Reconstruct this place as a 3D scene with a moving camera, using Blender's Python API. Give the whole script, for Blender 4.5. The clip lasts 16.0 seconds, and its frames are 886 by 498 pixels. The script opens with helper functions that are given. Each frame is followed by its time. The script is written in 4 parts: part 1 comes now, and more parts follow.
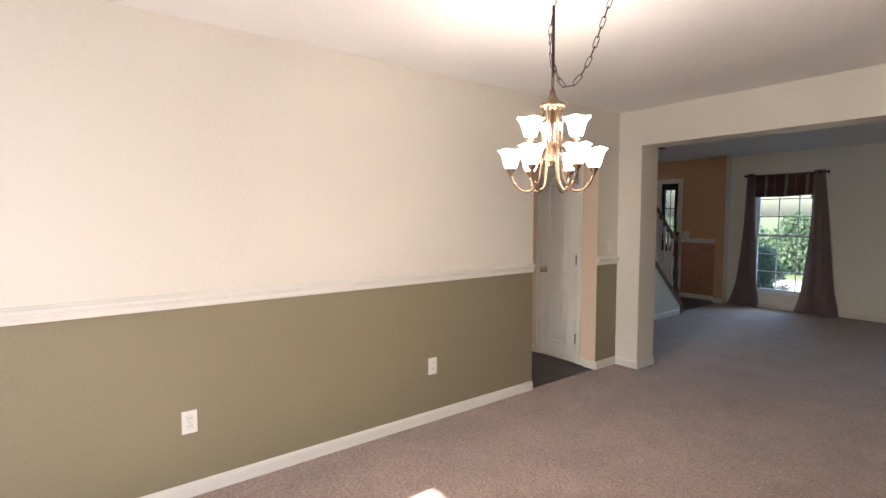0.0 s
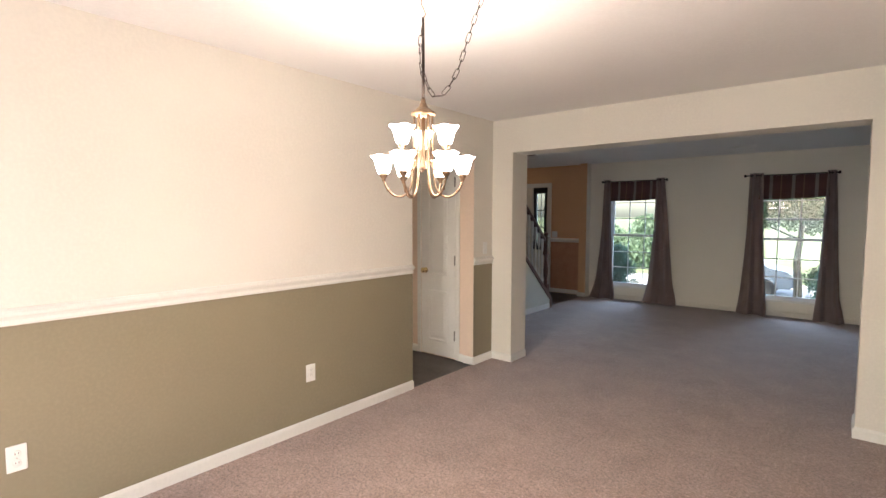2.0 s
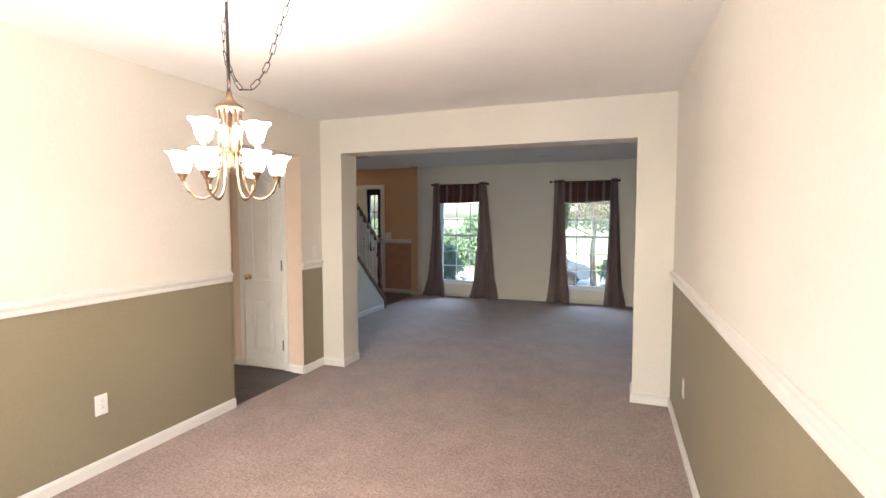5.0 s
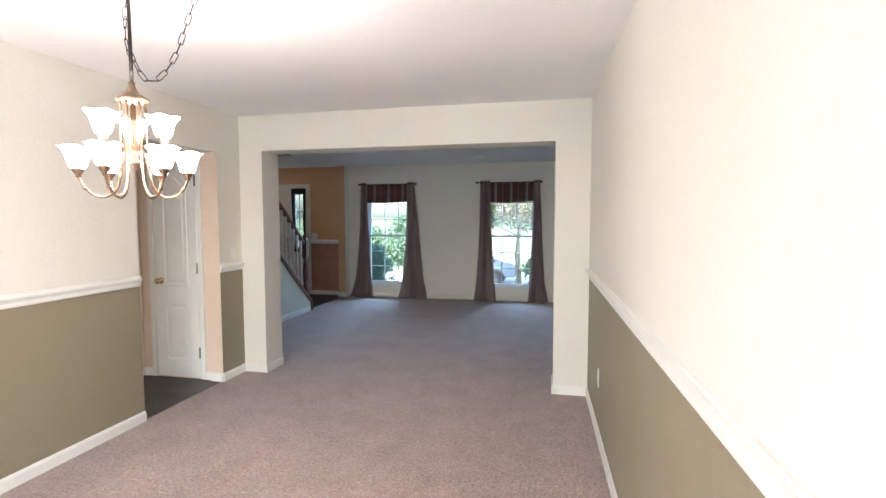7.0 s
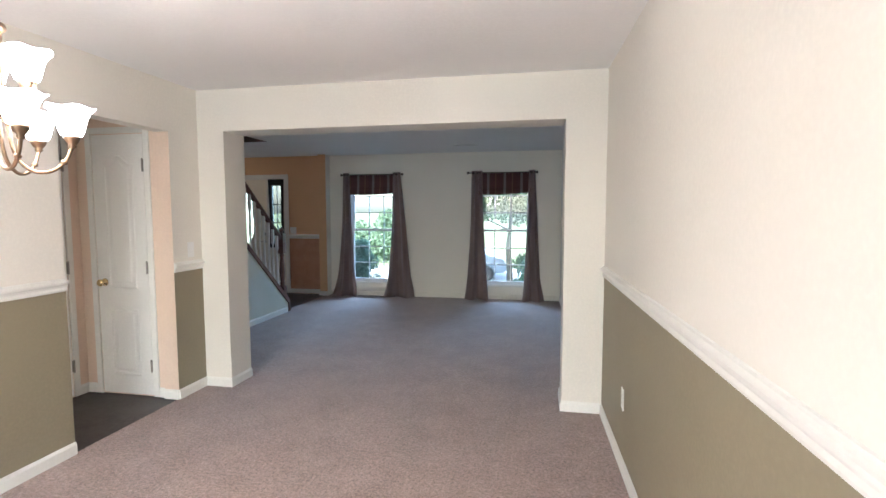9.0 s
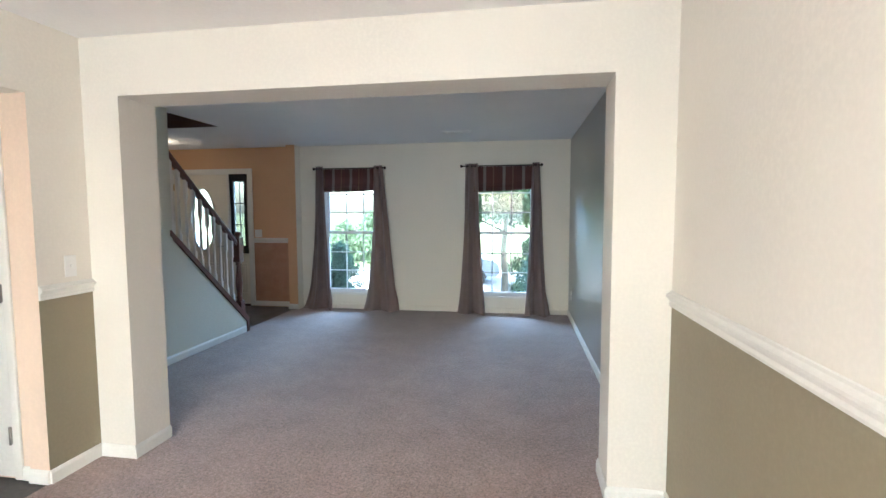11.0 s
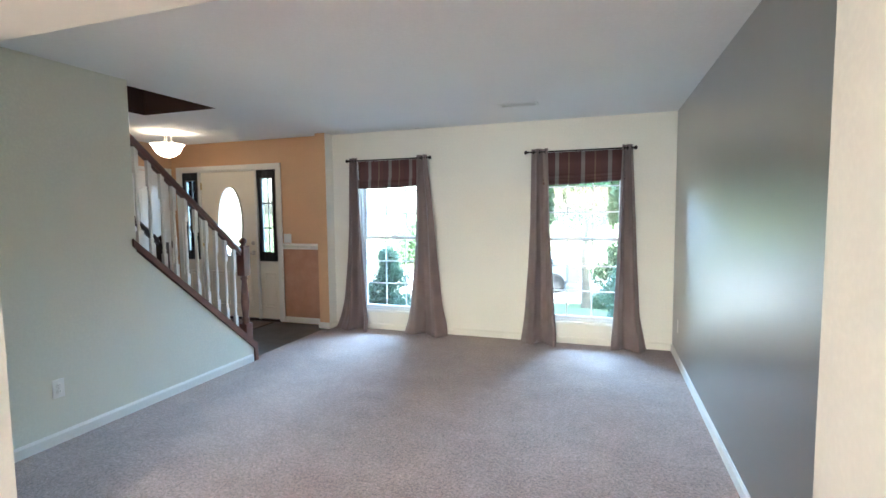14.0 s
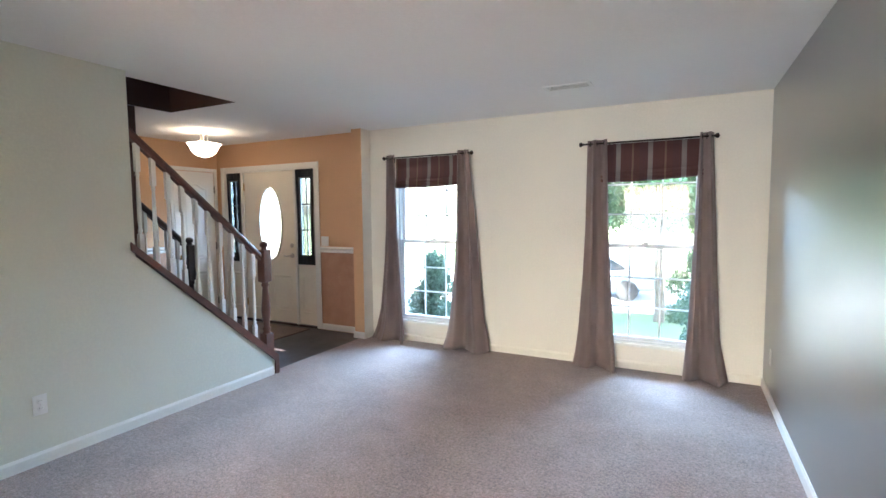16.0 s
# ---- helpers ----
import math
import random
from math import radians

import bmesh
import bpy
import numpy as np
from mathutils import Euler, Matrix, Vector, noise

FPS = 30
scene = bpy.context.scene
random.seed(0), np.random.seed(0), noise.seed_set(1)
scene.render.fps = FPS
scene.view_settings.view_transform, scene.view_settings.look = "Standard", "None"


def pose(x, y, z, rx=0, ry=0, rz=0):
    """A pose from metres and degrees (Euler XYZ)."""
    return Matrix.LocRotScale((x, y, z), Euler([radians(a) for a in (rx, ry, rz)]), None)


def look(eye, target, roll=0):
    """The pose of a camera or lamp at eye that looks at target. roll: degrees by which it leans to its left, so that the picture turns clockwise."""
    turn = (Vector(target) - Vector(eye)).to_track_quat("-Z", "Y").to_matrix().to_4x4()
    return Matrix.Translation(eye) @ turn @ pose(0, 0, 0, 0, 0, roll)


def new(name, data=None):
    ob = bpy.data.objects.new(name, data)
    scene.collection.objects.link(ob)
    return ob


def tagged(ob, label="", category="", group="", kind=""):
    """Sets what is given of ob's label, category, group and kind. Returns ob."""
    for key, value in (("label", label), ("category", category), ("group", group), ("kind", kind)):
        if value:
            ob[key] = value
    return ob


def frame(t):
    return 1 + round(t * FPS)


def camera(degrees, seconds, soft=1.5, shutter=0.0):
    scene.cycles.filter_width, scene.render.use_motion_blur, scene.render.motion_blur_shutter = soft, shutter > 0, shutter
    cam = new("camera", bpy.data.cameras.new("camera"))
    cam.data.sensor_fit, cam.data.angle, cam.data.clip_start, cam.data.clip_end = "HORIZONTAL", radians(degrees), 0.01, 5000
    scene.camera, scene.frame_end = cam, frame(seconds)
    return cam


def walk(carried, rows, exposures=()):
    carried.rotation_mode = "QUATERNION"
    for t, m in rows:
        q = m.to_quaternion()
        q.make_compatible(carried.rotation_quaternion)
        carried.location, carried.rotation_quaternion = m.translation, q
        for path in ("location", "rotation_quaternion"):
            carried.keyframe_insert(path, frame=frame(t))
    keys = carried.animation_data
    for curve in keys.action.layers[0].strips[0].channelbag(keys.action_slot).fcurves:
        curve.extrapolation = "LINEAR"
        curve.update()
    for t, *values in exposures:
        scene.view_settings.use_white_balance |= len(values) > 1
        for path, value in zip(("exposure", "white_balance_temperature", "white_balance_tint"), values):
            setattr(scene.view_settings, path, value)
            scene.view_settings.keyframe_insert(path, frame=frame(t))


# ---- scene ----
cam = camera(84.2, 16.0)
PATH = [
    (0, (0.351, 0.382, 1.458), (-1.236, 1.593, 1.325), -0.1),
    (0.5, (0.342, 0.401, 1.468), (-1.17, 1.703, 1.332), -0.2),
    (1, (0.361, 0.406, 1.471), (-1.078, 1.788, 1.335), -0.1),
    (1.5, (0.374, 0.407, 1.47), (-0.987, 1.866, 1.336), -0.1),
    (2, (0.405, 0.408, 1.48), (-0.863, 1.949, 1.346), 0.1),
    (2.5, (0.412, 0.431, 1.48), (-0.762, 2.045, 1.346), -0.0),
    (3, (0.415, 0.446, 1.483), (-0.668, 2.122, 1.351), -0.0),
    (3.5, (0.415, 0.464, 1.482), (-0.573, 2.197, 1.35), -0.0),
    (4, (0.428, 0.474, 1.487), (-0.47, 2.256, 1.355), -0.1),
    (4.5, (0.44, 0.478, 1.491), (-0.362, 2.305, 1.36), -0.1),
    (7, (0.481, 0.475, 1.489), (0.049, 2.424, 1.359), -0.1),
    (7.5, (0.472, 0.482, 1.489), (0.057, 2.435, 1.355), -0.1),
    (8, (0.441, 0.583, 1.47), (0.044, 2.538, 1.325), -0.0),
    (8.5, (0.377, 0.784, 1.468), (-0.01, 2.74, 1.316), -0.1),
    (9, (0.316, 1.032, 1.46), (-0.061, 2.99, 1.308), -0.1),
    (11.5, (0.044, 2.429, 1.455), (-0.282, 4.397, 1.302), -0.3),
    (12, (0.015, 2.679, 1.467), (-0.309, 4.646, 1.312), -0.4),
    (12.5, (0.019, 2.943, 1.472), (-0.34, 4.905, 1.315), -0.6),
    (13, (0.049, 3.212, 1.481), (-0.398, 5.155, 1.324), -0.6),
    (13.5, (0.047, 3.448, 1.476), (-0.486, 5.37, 1.32), -0.5),
    (14, (0.079, 3.685, 1.467), (-0.57, 5.571, 1.313), -0.6),
    (14.5, (0.114, 3.922, 1.465), (-0.622, 5.775, 1.314), -0.6),
    (15, (0.137, 4.106, 1.477), (-0.677, 5.926, 1.325), -0.6),
    (15.5, (0.151, 4.258, 1.479), (-0.722, 6.051, 1.33), -0.5),
    (16, (0.161, 4.369, 1.47), (-0.754, 6.141, 1.323), -0.5),
]
walk(cam, [(t, look(eye, target, roll)) for t, eye, target, roll in PATH], exposures=((0.0, 2.15, 6250, 17), (1.0, 2.40, 6350, 17), (2.0, 2.49, 6400, 18), (3.0, 2.70, 6450, 19), (4.5, 2.91, 6400, 18), (7.0, 2.93, 5600, 13), (9.0, 2.95, 5550, 13), (11.5, 3.50, 5550, 10), (12.5, 3.77, 5700, 10), (14.0, 4.25, 5720, 10), (16.0, 4.27, 6000, 16)))

# ---- world, sun, large lights ----
world = bpy.data.worlds.new("sky")
scene.world = world
world.use_nodes = True
wn = world.node_tree
sky = wn.nodes.new("ShaderNodeTexSky")
sky.sky_type = 'NISHITA'
sky.sun_disc = False
sky.sun_elevation = radians(37)
sky.sun_rotation = radians(180)
sky.air_density, sky.dust_density = 1.2, 3.0
wn.links.new(sky.outputs[0], wn.nodes["Background"].inputs[0])
wn.nodes["Background"].inputs[1].default_value = 0.15

sun = new("sun", bpy.data.lights.new("sun", "SUN"))
sun.data.energy, sun.data.angle, sun.data.color = 5.0, radians(0.5), (1.0, 0.95, 0.86)
sun.matrix_world = look((-0.8, -8.0, 7.45), (-0.8, 2.0, 0.0))

# sky light standing in the glazed patio door behind the walker
patio_sky = new("patio_daylight", bpy.data.lights.new("patio_daylight", "AREA"))
patio_sky.data.shape, patio_sky.data.size, patio_sky.data.size_y = 'RECTANGLE', 1.66, 1.95
patio_sky.data.energy, patio_sky.data.color = 6.5, (0.86, 0.94, 1.0)
patio_sky.matrix_world = look((-0.85, -0.86, 1.03), (-0.85, 1.0, 1.03))

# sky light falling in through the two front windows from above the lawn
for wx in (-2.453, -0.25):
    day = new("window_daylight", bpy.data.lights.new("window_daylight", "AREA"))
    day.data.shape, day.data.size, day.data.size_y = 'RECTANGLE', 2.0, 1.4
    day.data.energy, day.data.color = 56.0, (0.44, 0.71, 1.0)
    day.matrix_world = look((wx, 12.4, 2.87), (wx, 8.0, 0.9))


# ---- materials ----
def material(name, color, rough=0.6, metal=0.0, spot=None, coarse=1.2, fine=60.0, amount=0.12, bump=0.15, bump_scale=300.0,
             depth=0.002, spec=0.5, sheen=0.0, coat=0.0, vary=0.06):
    """Principled paint, wood, cloth or metal with colour variation at two scales and fine relief."""
    m = bpy.data.materials.new(name)
    m.use_nodes = True
    nt = m.node_tree
    p = nt.nodes["Principled BSDF"]
    geo = nt.nodes.new("ShaderNodeNewGeometry")
    n1, n2, n3 = (nt.nodes.new("ShaderNodeTexNoise") for _ in range(3))
    for n, s, d in ((n1, coarse, 3.0), (n2, fine, 2.0), (n3, bump_scale, 2.0)):
        n.inputs["Scale"].default_value, n.inputs["Detail"].default_value = s, d
        nt.links.new(geo.outputs["Position"], n.inputs["Vector"])
    mix1, mix2 = (nt.nodes.new("ShaderNodeMix") for _ in range(2))
    for mx in (mix1, mix2):
        mx.data_type = 'RGBA'
    other = spot or tuple(c * (1 - amount * 1.6) for c in color)
    light = tuple(min(1.0, c * (1 + amount * 0.7)) for c in color)
    mix1.inputs[6].default_value, mix1.inputs[7].default_value = (*color, 1), (*other, 1)
    ramp = nt.nodes.new("ShaderNodeMapRange")
    ramp.inputs[1].default_value, ramp.inputs[2].default_value = 0.38, 0.68
    nt.links.new(n1.outputs["Fac"], ramp.inputs[0])
    nt.links.new(ramp.outputs[0], mix1.inputs[0])
    nt.links.new(mix1.outputs[2], mix2.inputs[6])
    mix2.inputs[7].default_value = (*light, 1)
    ramp2 = nt.nodes.new("ShaderNodeMapRange")
    ramp2.inputs[1].default_value, ramp2.inputs[2].default_value = 0.4, 0.75
    nt.links.new(n2.outputs["Fac"], ramp2.inputs[0])
    nt.links.new(ramp2.outputs[0], mix2.inputs[0])
    nt.links.new(mix2.outputs[2], p.inputs["Base Color"])
    bm_node = nt.nodes.new("ShaderNodeBump")
    bm_node.inputs["Strength"].default_value, bm_node.inputs["Distance"].default_value = bump, depth
    nt.links.new(n3.outputs["Fac"], bm_node.inputs["Height"])
    if bump > 0:
        nt.links.new(bm_node.outputs[0], p.inputs["Normal"])
    rr = nt.nodes.new("ShaderNodeMapRange")
    rr.inputs[3].default_value, rr.inputs[4].default_value = max(0.02, rough - vary), min(1.0, rough + vary)
    nt.links.new(n1.outputs["Fac"], rr.inputs[0])
    nt.links.new(rr.outputs[0], p.inputs["Roughness"])
    p.inputs["Metallic"].default_value = metal
    p.inputs["Specular IOR Level"].default_value = spec
    p.inputs["Sheen Weight"].default_value = sheen
    p.inputs["Coat Weight"].default_value = coat
    p.inputs["Coat Roughness"].default_value = min(0.3, rough)
    return m


CREAM = material("cream_wall_paint", (0.78, 0.735, 0.65), 0.55, amount=0.03, bump=0.025, bump_scale=180)
PALE = material("pale_wall_paint", (0.82, 0.765, 0.66), 0.55, amount=0.03, bump=0.025, bump_scale=180)
OLIVE = material("olive_wall_paint", (0.28, 0.24, 0.155), 0.5, amount=0.05, bump=0.04, bump_scale=180)
SAGE = material("pale_sage_wall_paint", (0.70, 0.69, 0.585), 0.5, amount=0.04, bump=0.04, bump_scale=180)
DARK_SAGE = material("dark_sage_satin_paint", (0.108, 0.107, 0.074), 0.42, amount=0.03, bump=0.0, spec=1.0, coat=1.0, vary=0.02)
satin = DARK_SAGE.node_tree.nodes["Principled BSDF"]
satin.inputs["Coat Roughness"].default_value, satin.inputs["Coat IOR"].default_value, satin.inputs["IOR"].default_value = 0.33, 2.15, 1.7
PEACH = material("peach_wall_paint", (0.77, 0.60, 0.47), 0.55, amount=0.04, bump=0.04, bump_scale=180)
ORANGE = material("terracotta_wall_paint", (0.66, 0.40, 0.22), 0.55, amount=0.04, bump=0.04, bump_scale=180)
SPONGED = material("sponged_terracotta_paint", (0.42, 0.22, 0.13), 0.55, spot=(0.52, 0.30, 0.19), coarse=6, fine=40, amount=0.15)
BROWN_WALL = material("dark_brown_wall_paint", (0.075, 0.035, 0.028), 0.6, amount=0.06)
CEILING = material("ceiling_paint", (0.88, 0.87, 0.85), 0.85, amount=0.02, bump=0.3, bump_scale=120)
TRIM = material("white_trim_paint", (0.80, 0.78, 0.72), 0.35, amount=0.03, bump=0.04)
DOOR_WHITE = material("white_door_paint", (0.84, 0.82, 0.77), 0.38, amount=0.03, bump=0.06, bump_scale=90)
DOOR_CREAM = material("cream_door_paint", (0.83, 0.77, 0.65), 0.4, amount=0.03, bump=0.06, bump_scale=90)
PLASTIC = material("white_plastic", (0.82, 0.81, 0.77), 0.3, amount=0.01, bump=0.0)
SLOT = material("dark_slot", (0.02, 0.02, 0.02), 0.6)
WOOD = material("dark_cherry_wood", (0.14, 0.052, 0.034), 0.32, spot=(0.085, 0.032, 0.022), coarse=9, fine=70, amount=0.25, coat=0.3)
DARK_WOOD = material("espresso_wood", (0.028, 0.014, 0.011), 0.35, amount=0.25, coarse=9, coat=0.3)
VINYL = material("white_vinyl", (0.80, 0.81, 0.80), 0.35, amount=0.02, bump=0.02)
CURTAIN = material("mauve_taupe_cloth", (0.275, 0.200, 0.182), 0.75, amount=0.10, coarse=5, fine=220, bump=0.25, bump_scale=700, sheen=0.25)


def let_light_through(m, color, share):
    """Thin cloth: part of the light that falls on its back comes through."""
    nt = m.node_tree
    p, out = nt.nodes["Principled BSDF"], nt.nodes["Material Output"]
    t, mix = nt.nodes.new("ShaderNodeBsdfTranslucent"), nt.nodes.new("ShaderNodeMixShader")
    t.inputs[0].default_value, mix.inputs[0].default_value = (*color, 1), share
    nt.links.new(p.outputs[0], mix.inputs[1])
    nt.links.new(t.outputs[0], mix.inputs[2])
    nt.links.new(mix.outputs[0], out.inputs[0])


let_light_through(CURTAIN, (0.34, 0.25, 0.22), 0.22)
ROD = material("dark_bronze", (0.045, 0.032, 0.026), 0.35, 0.8, amount=0.2)
BRASS = material("antique_brass", (0.27, 0.185, 0.115), 0.38, 0.95, spot=(0.17, 0.115, 0.07), coarse=14, amount=0.2, bump=0.05)
BRIGHT_BRASS = material("polished_brass", (0.72, 0.55, 0.28), 0.22, 1.0, amount=0.08, bump=0.0)
NICKEL = material("brushed_nickel", (0.55, 0.52, 0.48), 0.32, 1.0, amount=0.08)
HINGE = material("steel_hinge", (0.33, 0.31, 0.28), 0.4, 1.0, amount=0.1)


def carpet_material():
    """Cut-pile carpet: tuft speckle, trodden mottling, deep fine relief."""
    m = material("taupe_cut_pile_carpet", (0.305, 0.213, 0.179), 0.95, spot=(0.243, 0.168, 0.141), coarse=3, fine=150, amount=0.5,
                 bump=0.6, bump_scale=130, depth=0.006, spec=0.15, sheen=0.35)
    nt = m.node_tree
    p = nt.nodes["Principled BSDF"]
    geo = nt.nodes.new("ShaderNodeNewGeometry")
    v = nt.nodes.new("ShaderNodeTexNoise")
    v.inputs["Scale"].default_value, v.inputs["Detail"].default_value, v.inputs["Roughness"].default_value = 62, 5, 0.8
    nt.links.new(geo.outputs["Position"], v.inputs["Vector"])
    r = nt.nodes.new("ShaderNodeMapRange")
    r.inputs[1].default_value, r.inputs[2].default_value, r.inputs[3].default_value, r.inputs[4].default_value = 0.36, 0.64, 0.55, 1.45
    nt.links.new(v.outputs["Fac"], r.inputs[0])
    mul = nt.nodes.new("ShaderNodeVectorMath")
    mul.operation = 'SCALE'
    old = p.inputs["Base Color"].links[0].from_socket
    nt.links.new(old, mul.inputs[0])
    # lay of the pile: brushed patches a hand's breadth across, and larger trodden ones
    last = r.outputs[0]
    for size, low, high in ((30, 0.90, 1.10), (7, 0.94, 1.06)):
        lay = nt.nodes.new("ShaderNodeTexNoise")
        lay.inputs["Scale"].default_value, lay.inputs["Detail"].default_value, lay.inputs["Distortion"].default_value = size, 4, 0.6
        nt.links.new(geo.outputs["Position"], lay.inputs["Vector"])
        span = nt.nodes.new("ShaderNodeMapRange")
        span.inputs[1].default_value, span.inputs[2].default_value, span.inputs[3].default_value, span.inputs[4].default_value = 0.34, 0.66, low, high
        nt.links.new(lay.outputs["Fac"], span.inputs[0])
        both = nt.nodes.new("ShaderNodeMath")
        both.operation = 'MULTIPLY'
        nt.links.new(last, both.inputs[0])
        nt.links.new(span.outputs[0], both.inputs[1])
        last = both.outputs[0]
    nt.links.new(last, mul.inputs["Scale"])
    nt.links.new(mul.outputs[0], p.inputs["Base Color"])
    return m


CARPET = carpet_material()


VINYL_FLOOR = material("dark_mottled_sheet_floor", (0.062, 0.050, 0.046), 0.42, spot=(0.040, 0.031, 0.028), coarse=5, fine=38, amount=0.35, bump=0.10, bump_scale=90)
MAT = material("taupe_door_mat", (0.22, 0.155, 0.12), 0.95, spot=(0.16, 0.11, 0.085), coarse=8, fine=180, amount=0.4, bump=0.6, bump_scale=220, depth=0.004, spec=0.1, sheen=0.2)
SIDING = material("pale_siding", (0.62, 0.58, 0.52), 0.6, amount=0.06, coarse=2)
SHINGLE = material("grey_roof_shingle", (0.09, 0.085, 0.08), 0.9, amount=0.2, coarse=3, bump=0.4, bump_scale=40)


def glass_material(name, tint=(1, 1, 1)):
    m = bpy.data.materials.new(name)
    m.use_nodes = True
    nt = m.node_tree
    nt.nodes.clear()
    out, mix = nt.nodes.new("ShaderNodeOutputMaterial"), nt.nodes.new("ShaderNodeMixShader")
    tr, gl, fr = nt.nodes.new("ShaderNodeBsdfTransparent"), nt.nodes.new("ShaderNodeBsdfGlossy"), nt.nodes.new("ShaderNodeFresnel")
    tr.inputs[0].default_value = (*tint, 1)
    gl.inputs["Roughness"].default_value = 0.02
    fr.inputs["IOR"].default_value = 1.45
    nt.links.new(fr.outputs[0], mix.inputs[0])
    nt.links.new(tr.outputs[0], mix.inputs[1])
    nt.links.new(gl.outputs[0], mix.inputs[2])
    nt.links.new(mix.outputs[0], out.inputs[0])
    return m


GLASS = glass_material("window_glass", (0.93, 0.97, 0.96))


def frosted_material():
    m = bpy.data.materials.new("frosted_door_glass")
    m.use_nodes = True
    p = m.node_tree.nodes["Principled BSDF"]
    p.inputs["Base Color"].default_value = (0.95, 0.97, 0.97, 1)
    p.inputs["Transmission Weight"].default_value = 1.0
    p.inputs["Roughness"].default_value = 0.35
    p.inputs["IOR"].default_value = 1.2
    return m


FROSTED = frosted_material()


def sheer_material(name, color, clear):
    """Open weave: part of the light goes straight through."""
    m = bpy.data.materials.new(name)
    m.use_nodes = True
    nt = m.node_tree
    p, out = nt.nodes["Principled BSDF"], nt.nodes["Material Output"]
    p.inputs["Base Color"].default_value, p.inputs["Roughness"].default_value = (*color, 1), 0.9
    tr, mix = nt.nodes.new("ShaderNodeBsdfTransparent"), nt.nodes.new("ShaderNodeMixShader")
    n = nt.nodes.new("ShaderNodeTexNoise")
    n.inputs["Scale"].default_value = 400
    r = nt.nodes.new("ShaderNodeMapRange")
    r.inputs[3].default_value, r.inputs[4].default_value = 1 - clear - 0.08, 1 - clear + 0.08
    nt.links.new(n.outputs["Fac"], r.inputs[0])
    nt.links.new(r.outputs[0], mix.inputs[0])
    nt.links.new(tr.outputs[0], mix.inputs[1])
    nt.links.new(p.outputs[0], mix.inputs[2])
    nt.links.new(mix.outputs[0], out.inputs[0])
    return m


SHEER = sheer_material("black_sheer", (0.006, 0.006, 0.008), 0.34)
BLACK_CLOTH = material("black_hem_cloth", (0.010, 0.010, 0.012), 0.85, amount=0.1, fine=200, bump=0.15, bump_scale=500)


def lamp_glass(name, color, strength):
    """Lit opal glass."""
    m = bpy.data.materials.new(name)
    m.use_nodes = True
    p = m.node_tree.nodes["Principled BSDF"]
    p.inputs["Base Color"].default_value = (0.9, 0.87, 0.8, 1)
    p.inputs["Roughness"].default_value = 0.3
    p.inputs["Emission Color"].default_value = (*color, 1)
    p.inputs["Emission Strength"].default_value = strength
    return m


SHADE_GLASS = lamp_glass("lit_opal_shade", (1.0, 0.89, 0.78), 5.5)
BOWL_GLASS = lamp_glass("lit_alabaster_bowl", (1.0, 0.80, 0.55), 0.55)


def striped_material():
    """Woven striped cloth: wine red ground, grey and tan upright stripes."""
    m = material("striped_shade_cloth", (0.125, 0.052, 0.046), 0.8, amount=0.15, fine=250, bump=0.25, bump_scale=600, sheen=0.1)
    nt = m.node_tree
    p = nt.nodes["Principled BSDF"]
    tc, sep = nt.nodes.new("ShaderNodeTexCoord"), nt.nodes.new("ShaderNodeSeparateXYZ")
    nt.links.new(tc.outputs["Object"], sep.inputs[0])
    last = p.inputs["Base Color"].links[0].from_socket
    for period, phase, width, color in ((0.27, 0.02, 0.040, (0.30, 0.27, 0.24)), (0.27, 0.032, 0.006, (0.08, 0.05, 0.05)),
                                        (0.27, 0.155, 0.016, (0.24, 0.15, 0.10)), (0.27, 0.09, 0.05, (0.10, 0.045, 0.045))):
        add = nt.nodes.new("ShaderNodeMath")
        add.operation = 'ADD'
        add.inputs[1].default_value = 10 * period + phase
        mod = nt.nodes.new("ShaderNodeMath")
        mod.operation = 'MODULO'
        mod.inputs[1].default_value = period
        less = nt.nodes.new("ShaderNodeMath")
        less.operation = 'LESS_THAN'
        less.inputs[1].default_value = width
        nt.links.new(sep.outputs[0], add.inputs[0])
        nt.links.new(add.outputs[0], mod.inputs[0])
        nt.links.new(mod.outputs[0], less.inputs[0])
        mx = nt.nodes.new("ShaderNodeMix")
        mx.data_type = 'RGBA'
        mx.inputs[7].default_value = (*color, 1)
        nt.links.new(less.outputs[0], mx.inputs[0])
        nt.links.new(last, mx.inputs[6])
        last = mx.outputs[2]
    nt.links.new(last, p.inputs["Base Color"])
    return m


STRIPED = striped_material()
let_light_through(STRIPED, (0.20, 0.08, 0.07), 0.2)
GRASS = material("lawn_grass", (0.11, 0.145, 0.065), 0.9, spot=(0.14, 0.155, 0.085), coarse=0.8, fine=30, amount=0.3, bump=0.6, bump_scale=60, depth=0.02)
STREET = material("worn_pale_street", (0.46, 0.45, 0.43), 0.85, coarse=0.7, fine=90, amount=0.2, bump=0.4, bump_scale=150)
CONCRETE = material("concrete_path", (0.52, 0.50, 0.47), 0.85, coarse=1.5, amount=0.15, bump=0.3, bump_scale=120)
BARK = material("grey_bark", (0.17, 0.15, 0.125), 0.9, coarse=6, fine=50, amount=0.35, bump=0.9, bump_scale=35, depth=0.02)


